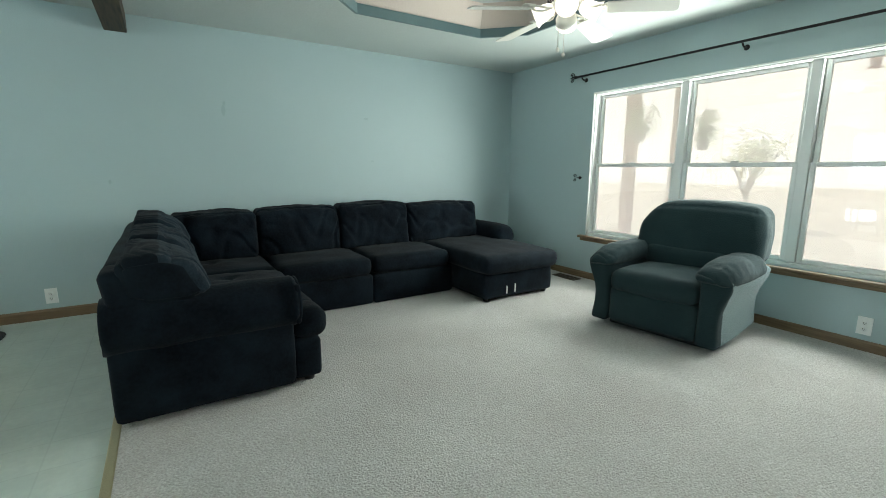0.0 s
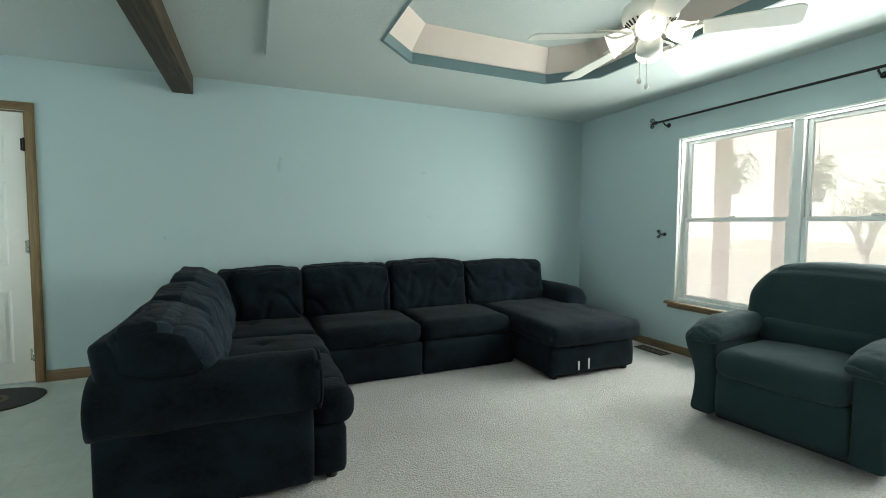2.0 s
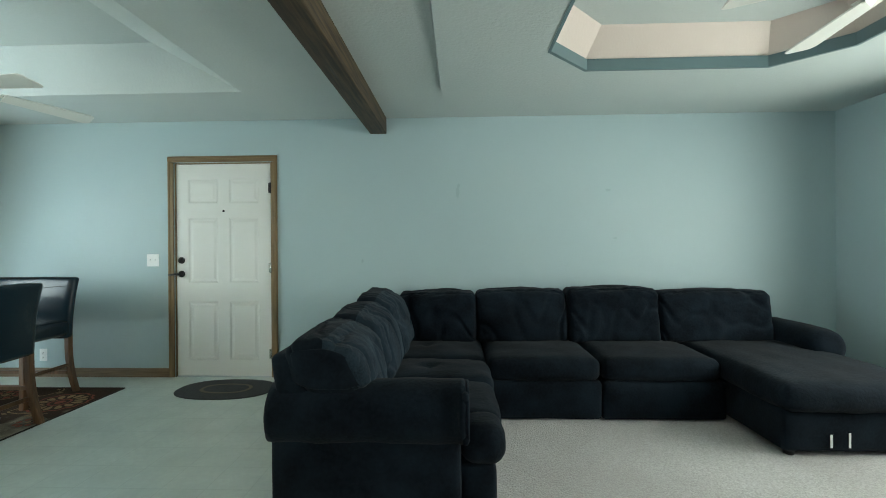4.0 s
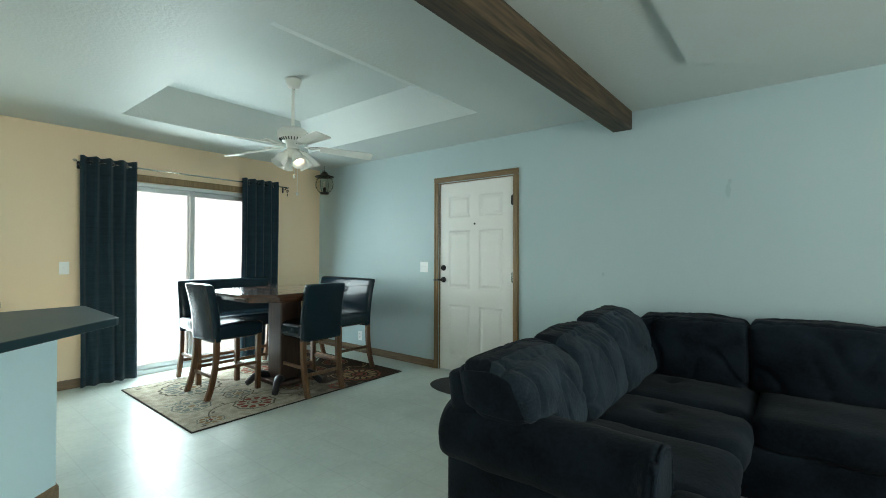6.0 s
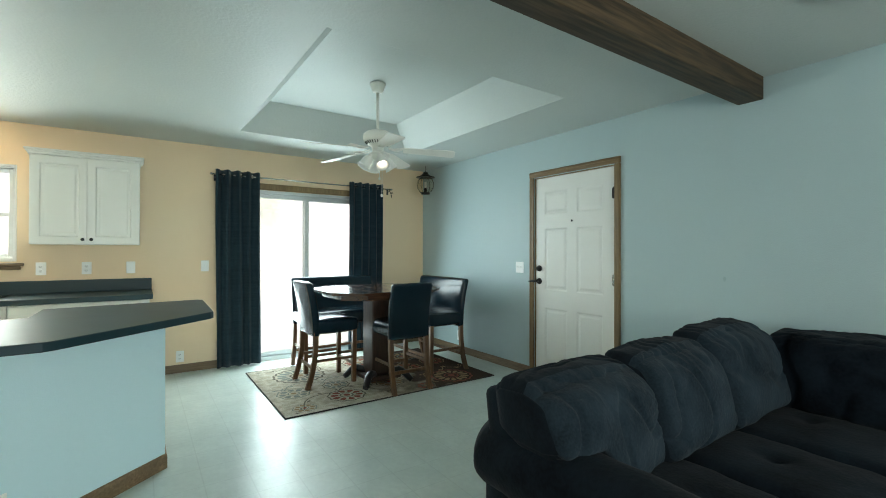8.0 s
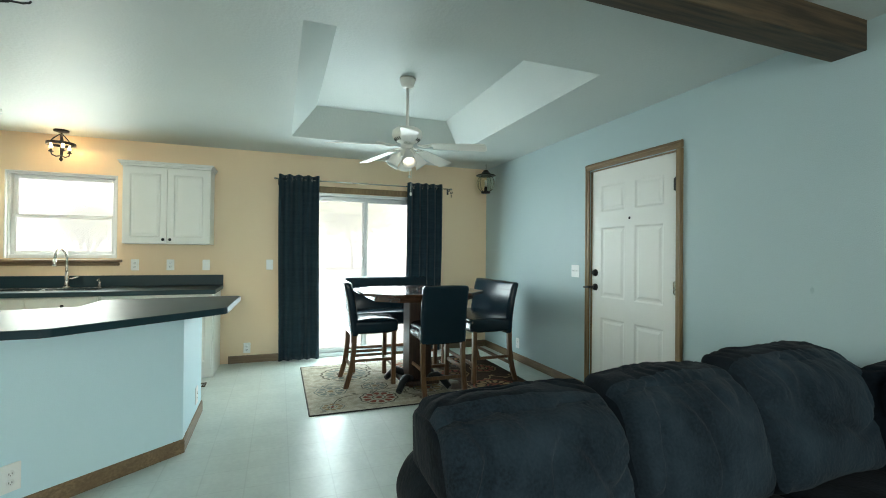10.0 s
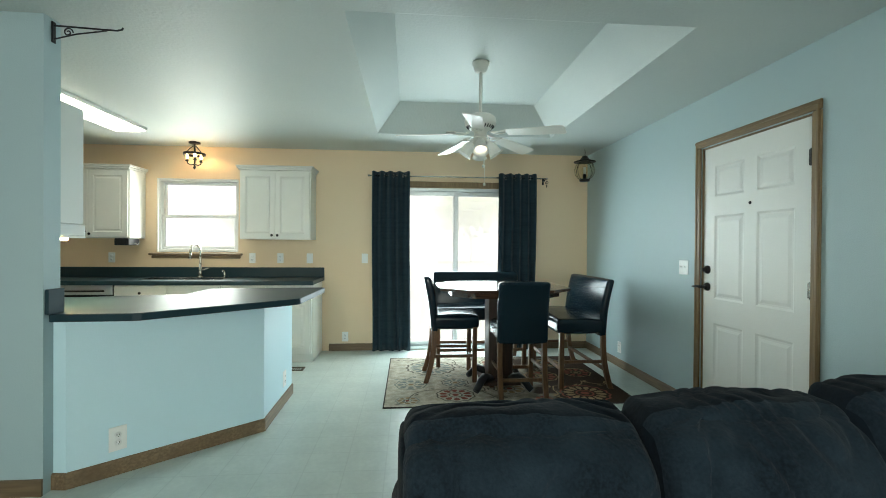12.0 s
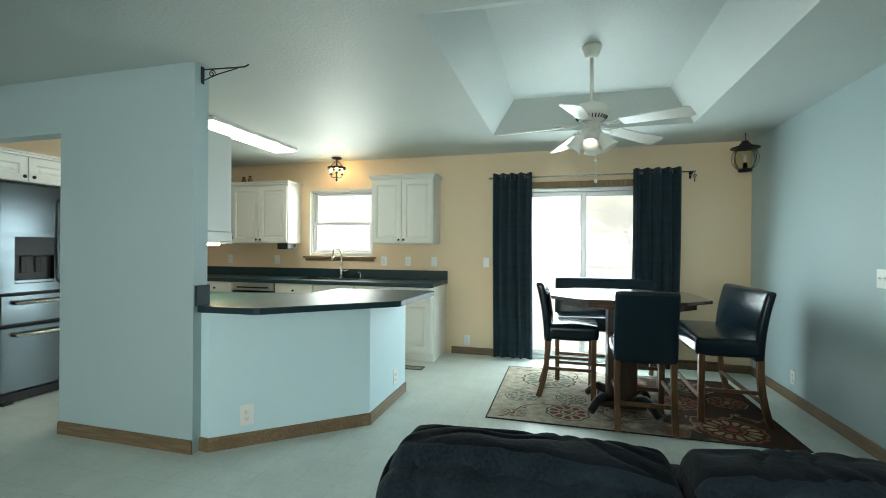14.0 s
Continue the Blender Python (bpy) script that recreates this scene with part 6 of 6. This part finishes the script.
def fridge_cabinet():
    c = thing("wall_cabinet", "white two-door cabinet above the refrigerator", "cabinet", None, "white kitchen cabinets")
    part("body", box((FX0 - 0.02, YS + 0.002, 1.815), (-1.347, FY - 0.02, 2.035), 0.003, 1), M_CAB, c)
    cr = bmesh.new()
    for p, z0, z1 in ((0.028, 2.025, 2.0445), (0.04, 2.045, 2.063)):
        box((FX0 - 0.02, YS + 0.002, z0), (-1.347, FY - 0.02 + p, z1), 0.003, 1, cr)
    part("crown", cr, M_CAB, c)
    xm = -1.627
    for a, b, kx in ((-2.38, -2.01, -2.04), (-2.0, xm - 0.004, xm - 0.034), (xm + 0.004, -1.352, xm + 0.034)):
        bm = panel_door(0, a, b, 1.822, 2.018, 1)
        bmesh.ops.transform(bm, matrix=Matrix(((0, 1, 0, 0), (1, 0, 0, FY - 0.0195), (0, 0, 1, 0), (0, 0, 0, 1))), verts=bm.verts)
        d = part("door", bm, M_CAB, c)
        k = lathe([(0, 0.026), (0.010, 0.025), (0.015, 0.019), (0.013, 0.012), (0.006, 0.008), (0.006, 0)], 14, None, pose(kx, FY - 0.001, 1.857, -90))
        part("knob", k, M_KNOB, d, "small black knob")


fridge_cabinet()

# ---- kitchen lamps ----
tubel = thing("ceiling_light", "long fluorescent ceiling light with a lit white lens", "ceiling light")
part("frame", box((-3.47, -0.475, H - 0.035), (-2.20, -0.17, H - 0.001), 0.006), M_WHITE, tubel)
part("diffuser", box((-3.455, -0.460, H - 0.052), (-2.215, -0.185, H - 0.0355), 0.010), glow("lit_fluorescent_lens", (1.0, 0.93, 0.76), 2.5), tubel, "lit prismatic lens")

semi = thing("ceiling_lamp", "black iron semi-flush lamp with lit candle bulbs above the sink", "ceiling lamp", pose(-4.07, -0.0, 0))
part("canopy", lathe([(0, H - 0.001), (0.062, H - 0.002), (0.060, H - 0.018), (0.02, H - 0.028), (0, H - 0.028)], 24), M_BLACK, semi)
part("stem", rod((0, 0, H - 0.025), (0, 0, 2.165), 0.009, None, 12), M_BLACK, semi)
part("finial", lathe([(0, 2.17), (0.014, 2.165), (0.016, 2.150), (0.006, 2.138), (0, 2.13)], 14), M_BLACK, semi)
hp = [(0.115 * math.cos(2 * math.pi * k / 28), 0.115 * math.sin(2 * math.pi * k / 28)) for k in range(29)]
hb = bmesh.new()
hi_ring = [(x, y) for x, y in hp[:-1]]
lo_ring = [(x * 0.93, y * 0.93) for x, y in hi_ring]
ring(hb, hi_ring, 2.315, hi_ring, 2.290)
ring(hb, lo_ring, 2.315, lo_ring, 2.290)
ring(hb, hi_ring, 2.315, lo_ring, 2.315)
ring(hb, hi_ring, 2.290, lo_ring, 2.290)
bmesh.ops.remove_doubles(hb, verts=hb.verts, dist=0.0004)
part("hoop", hb, M_BLACK, semi)
for k in range(3):
    a = 2 * math.pi * k / 3 + 0.5
    ca, sa = math.cos(a), math.sin(a)
    part("arm", tube([(0, 0, 2.19), (0.04 * ca, 0.04 * sa, 2.182), (0.075 * ca, 0.075 * sa, 2.20), (0.08 * ca, 0.08 * sa, 2.225)], 0.006, 8), M_BLACK, semi)
    part("strap", tube([(0.111 * ca, 0.111 * sa, 2.30), (0.06 * ca, 0.06 * sa, 2.36), (0.012 * ca, 0.012 * sa, 2.40)], 0.005, 6), M_BLACK, semi)
    part("candle_cup", lathe([(0, 2.222), (0.020, 2.224), (0.022, 2.232), (0.012, 2.234), (0.012, 2.258), (0, 2.258)], 14, None, pose(0.08 * ca, 0.08 * sa, 0)), M_BLACK, semi)
    part("bulb", lathe([(0.008, 2.259), (0.012, 2.271), (0.010, 2.285), (0.003, 2.302), (0, 2.304)], 12, None, pose(0.08 * ca, 0.08 * sa, 0)), glow("lit_candle_bulb", (1.0, 0.66, 0.30), 55.0) if k == 0 else bpy.data.materials["lit_candle_bulb"], semi, "lit candle bulb")

# ---- plant bracket on the end of the partition ----
pb = thing("plant_bracket", "black wrought-iron plant hanger on the partition end", "bracket")
part("back_plate", box((-1.305, 0.5855, 2.315), (-1.280, 0.592, 2.425), 0.003), M_BLACK, pb)
part("arm", tube([(-1.292, 0.592, 2.405), (-1.292, 0.75, 2.398), (-1.292, 0.90, 2.392), (-1.292, 0.925, 2.398), (-1.292, 0.93, 2.408)], 0.005, 8), M_BLACK, pb)
part("brace", tube([(-1.292, 0.592, 2.335), (-1.292, 0.70, 2.365), (-1.292, 0.85, 2.389)], 0.004, 8), M_BLACK, pb)
part("scroll", tube(scroll((-1.292, 0.66, 2.373), 0.024, 1.4, 1, "y"), 0.0035, 6), M_BLACK, pb)

# ---- outside: porch, ferns, yard ----
M_POST = material("weathered_red_post", (0.50, 0.34, 0.28), 0.8, grain=0.5, grain_scale=30, color2=(0.34, 0.22, 0.18), stretch=(1, 1, 0.1))
M_PORCH = material("grey_porch_boards", (0.45, 0.42, 0.38), 0.85, grain=0.5, grain_scale=20, color2=(0.30, 0.28, 0.25), stretch=(1, 0.1, 1))
M_LEAF = material("fern_green", (0.22, 0.52, 0.12), 0.6, grain=0.5, grain_scale=40, color2=(0.12, 0.30, 0.07), per_object=0.1)
M_BARK = material("grey_bark", (0.36, 0.32, 0.27), 0.9, grain=0.7, grain_scale=20, bump=0.6, bump_scale=25, stretch=(1, 1, 0.3))
M_TREELEAF = material("pale_tree_leaves", (0.32, 0.36, 0.20), 0.6, grain=0.5, grain_scale=12, color2=(0.22, 0.26, 0.13))


def let_light_through(m, color):
    """Thin leaves: half of the light that falls on them goes on through."""
    nt = m.node_tree
    tl, mx = nt.nodes.new("ShaderNodeBsdfTranslucent"), nt.nodes.new("ShaderNodeMixShader")
    tl.inputs["Color"].default_value = (*color, 1)
    mx.inputs[0].default_value = 0.5
    nt.links.new(nt.nodes["Principled BSDF"].outputs[0], mx.inputs[1])
    nt.links.new(tl.outputs[0], mx.inputs[2])
    nt.links.new(mx.outputs[0], nt.nodes["Material Output"].inputs["Surface"])


let_light_through(M_LEAF, (0.30, 0.62, 0.16))
let_light_through(M_TREELEAF, (0.42, 0.50, 0.24))
M_POT = material("white_basket_pot", (0.32, 0.37, 0.38), 0.5, stain=0.2)
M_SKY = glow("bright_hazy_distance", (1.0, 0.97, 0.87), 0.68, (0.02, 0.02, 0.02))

porch = thing("porch", "grey boarded front porch with reddish posts and roof", "porch")
for k in range(19):
    part("board", box((XW + 0.17 + k * 0.125, -3.0, -0.10), (XW + 0.17 + k * 0.125 + 0.118, 6.5, -0.06), 0.003, 1), M_PORCH, porch)
part("joist", box((XW + 0.17, -3.0, -0.45), (6.50, 6.5, -0.101)), M_PORCH, porch)
for y in (4.48, 3.72, 1.15, -1.4):
    part("post", box((6.22, y - 0.075, -0.059), (6.37, y + 0.075, 2.45), 0.010), M_POST, porch)
part("header", box((6.20, -3.0, 2.451), (6.39, 6.5, 2.68), 0.01), M_POST, porch)
part("roof", box((XW + 0.17, -3.0, 2.69), (6.9, 6.5, 2.76)), M_PORCH, porch)
for z in (0.32, 0.62):
    part("rail", box((6.26, -1.32, z - 0.045), (6.33, 1.07, z + 0.045), 0.006), M_POST, porch)


def fern(x, y, z, r, seed):
    """A hanging basket: pot, wires and arching fronds with small leaflets."""
    rnd = random.Random(seed)
    f = thing("hanging_fern", "green fern in a white hanging basket on the porch", "hanging plant", pose(x, y, z), "ferns on the porch")
    part("pot", lathe([(0, -0.14), (0.055, -0.14), (0.078, -0.03), (0.084, 0.0), (0.076, -0.005), (0.07, -0.02), (0, -0.02)], 20), M_POT, f)
    for k in range(3):
        a = 2 * math.pi * k / 3
        part("wire", tube([(0.080 * math.cos(a), 0.080 * math.sin(a), 0), (0, 0, 0.42)], 0.003, 5), M_BLACK, f)
    part("hook", tube([(0, 0, 0.42), (0, 0, 2.69 - z)], 0.004, 5), M_BLACK, f)
    bm = bmesh.new()
    for k in range(52):
        a = rnd.uniform(0, 2 * math.pi)
        L = r * rnd.uniform(0.65, 1.15)
        up = rnd.uniform(0.35, 1.25)
        for i in range(1, 15):
            t = i / 14
            d = L * t * (1.0 - 0.15 * t)
            h = 0.30 * up * math.sin(min(1.0, t * 1.1) * math.pi * 0.62) * 1.2 - 0.24 * t * t * (1.25 - up * 0.5)
            p = Vector((d * math.cos(a), d * math.sin(a), h))
            w = 0.045 * math.sin(math.pi * min(1, t * 0.9 + 0.1))
            side = Vector((-math.sin(a), math.cos(a), 0))
            fw = Vector((math.cos(a), math.sin(a), -0.3)) * 0.012
            for s in (-1, 1):
                q = p + side * s * w + Vector((0, 0, -0.012 + rnd.uniform(-0.008, 0.008))) + fw
                bm.faces.new([bm.verts.new(v) for v in (p - fw, q, p + fw)])
    part("fronds", bm, M_LEAF, f, "arching green fronds")


fern(5.95, 4.10, 1.75, 0.30, 3)
fern(6.10, 3.28, 1.62, 0.24, 5)


def tree(x, y, height, spread, seed, label, leaves=1600, leaf=(0.05, 0.10), girth=0.035):
    """A tapered trunk forking into limbs, with a loose crown of small leaves."""
    rnd = random.Random(seed)
    t = thing("tree", label, "tree", pose(x, y, -0.45))
    wood_bm = bmesh.new()
    tips = []

    def grow(p, d, length, r, depth):
        q = p + d * length
        m = (p + q) / 2 + Vector((rnd.uniform(-1, 1), rnd.uniform(-1, 1), 0)) * length * 0.06
        tube([p, m, q], [r, r * 0.85, r * 0.68], 7 if depth < 2 else 5, wood_bm)
        if depth >= (2 if girth > 0.02 else 0):
            tips.append(m)
        if depth == 4:
            tips.append(q)
            return
        for k in range(3 if depth < 3 else 2):
            a = rnd.uniform(0, 2 * math.pi)
            lean = rnd.uniform(0.35, 0.8)
            nd = (d + lean * Vector((math.cos(a), math.sin(a), rnd.uniform(-0.1, 0.4)))).normalized()
            grow(q, nd, length * rnd.uniform(0.62, 0.82), r * 0.6, depth + 1)

    grow(Vector((0, 0, 0)), Vector((0, 0, 1)), height * 0.24, height * girth, 0)
    part("trunk", wood_bm, M_BARK, t)
    lf = bmesh.new()
    for k in range(leaves):
        c = rnd.choice(tips) + Vector((rnd.gauss(0, 1), rnd.gauss(0, 1), rnd.gauss(0, 0.8))) * spread * 0.10
        u = Vector((rnd.gauss(0, 1), rnd.gauss(0, 1), rnd.gauss(0, 1))).normalized()
        w = u.orthogonal().normalized()
        s = rnd.uniform(*leaf)
        lf.faces.new([lf.verts.new(v) for v in (c - u * s, c + w * s * 0.5, c + u * s, c - w * s * 0.5)])
    part("crown", lf, M_TREELEAF, t, "loose pale green leaves")


tree(15.0, 6.6, 3.8, 3.0, 7, "small spreading yard tree with sparse leaves", 500)
tree(-46.0, 9.2, 10.0, 14.0, 21, "pale leafy tree behind the house", 2600, (0.16, 0.34), 0.012)
tree(-24.0, -6.5, 5.0, 5.0, 23, "pale leafy tree behind the house", 3600)

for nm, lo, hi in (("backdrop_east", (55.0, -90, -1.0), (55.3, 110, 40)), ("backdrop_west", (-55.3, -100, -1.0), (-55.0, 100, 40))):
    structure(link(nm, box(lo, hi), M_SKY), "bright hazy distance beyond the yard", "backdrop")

feeder = thing("hummingbird_feeder", "small red feeder hanging on the porch", "bird feeder", pose(6.05, 1.68, 2.25))
part("bottle", lathe([(0, 0.09), (0.03, 0.085), (0.045, 0.05), (0.04, 0.0), (0.02, -0.02), (0, -0.02)], 18), material("red_feeder_plastic", (0.5, 0.03, 0.05), 0.3, stain=0.2), feeder)
part("dish", lathe([(0, -0.02), (0.06, -0.025), (0.065, -0.04), (0, -0.05)], 18), bpy.data.materials["red_feeder_plastic"], feeder)
part("wire", tube([(0, 0, 0.088), (0, 0, 0.438)], 0.003, 5), M_BLACK, feeder)
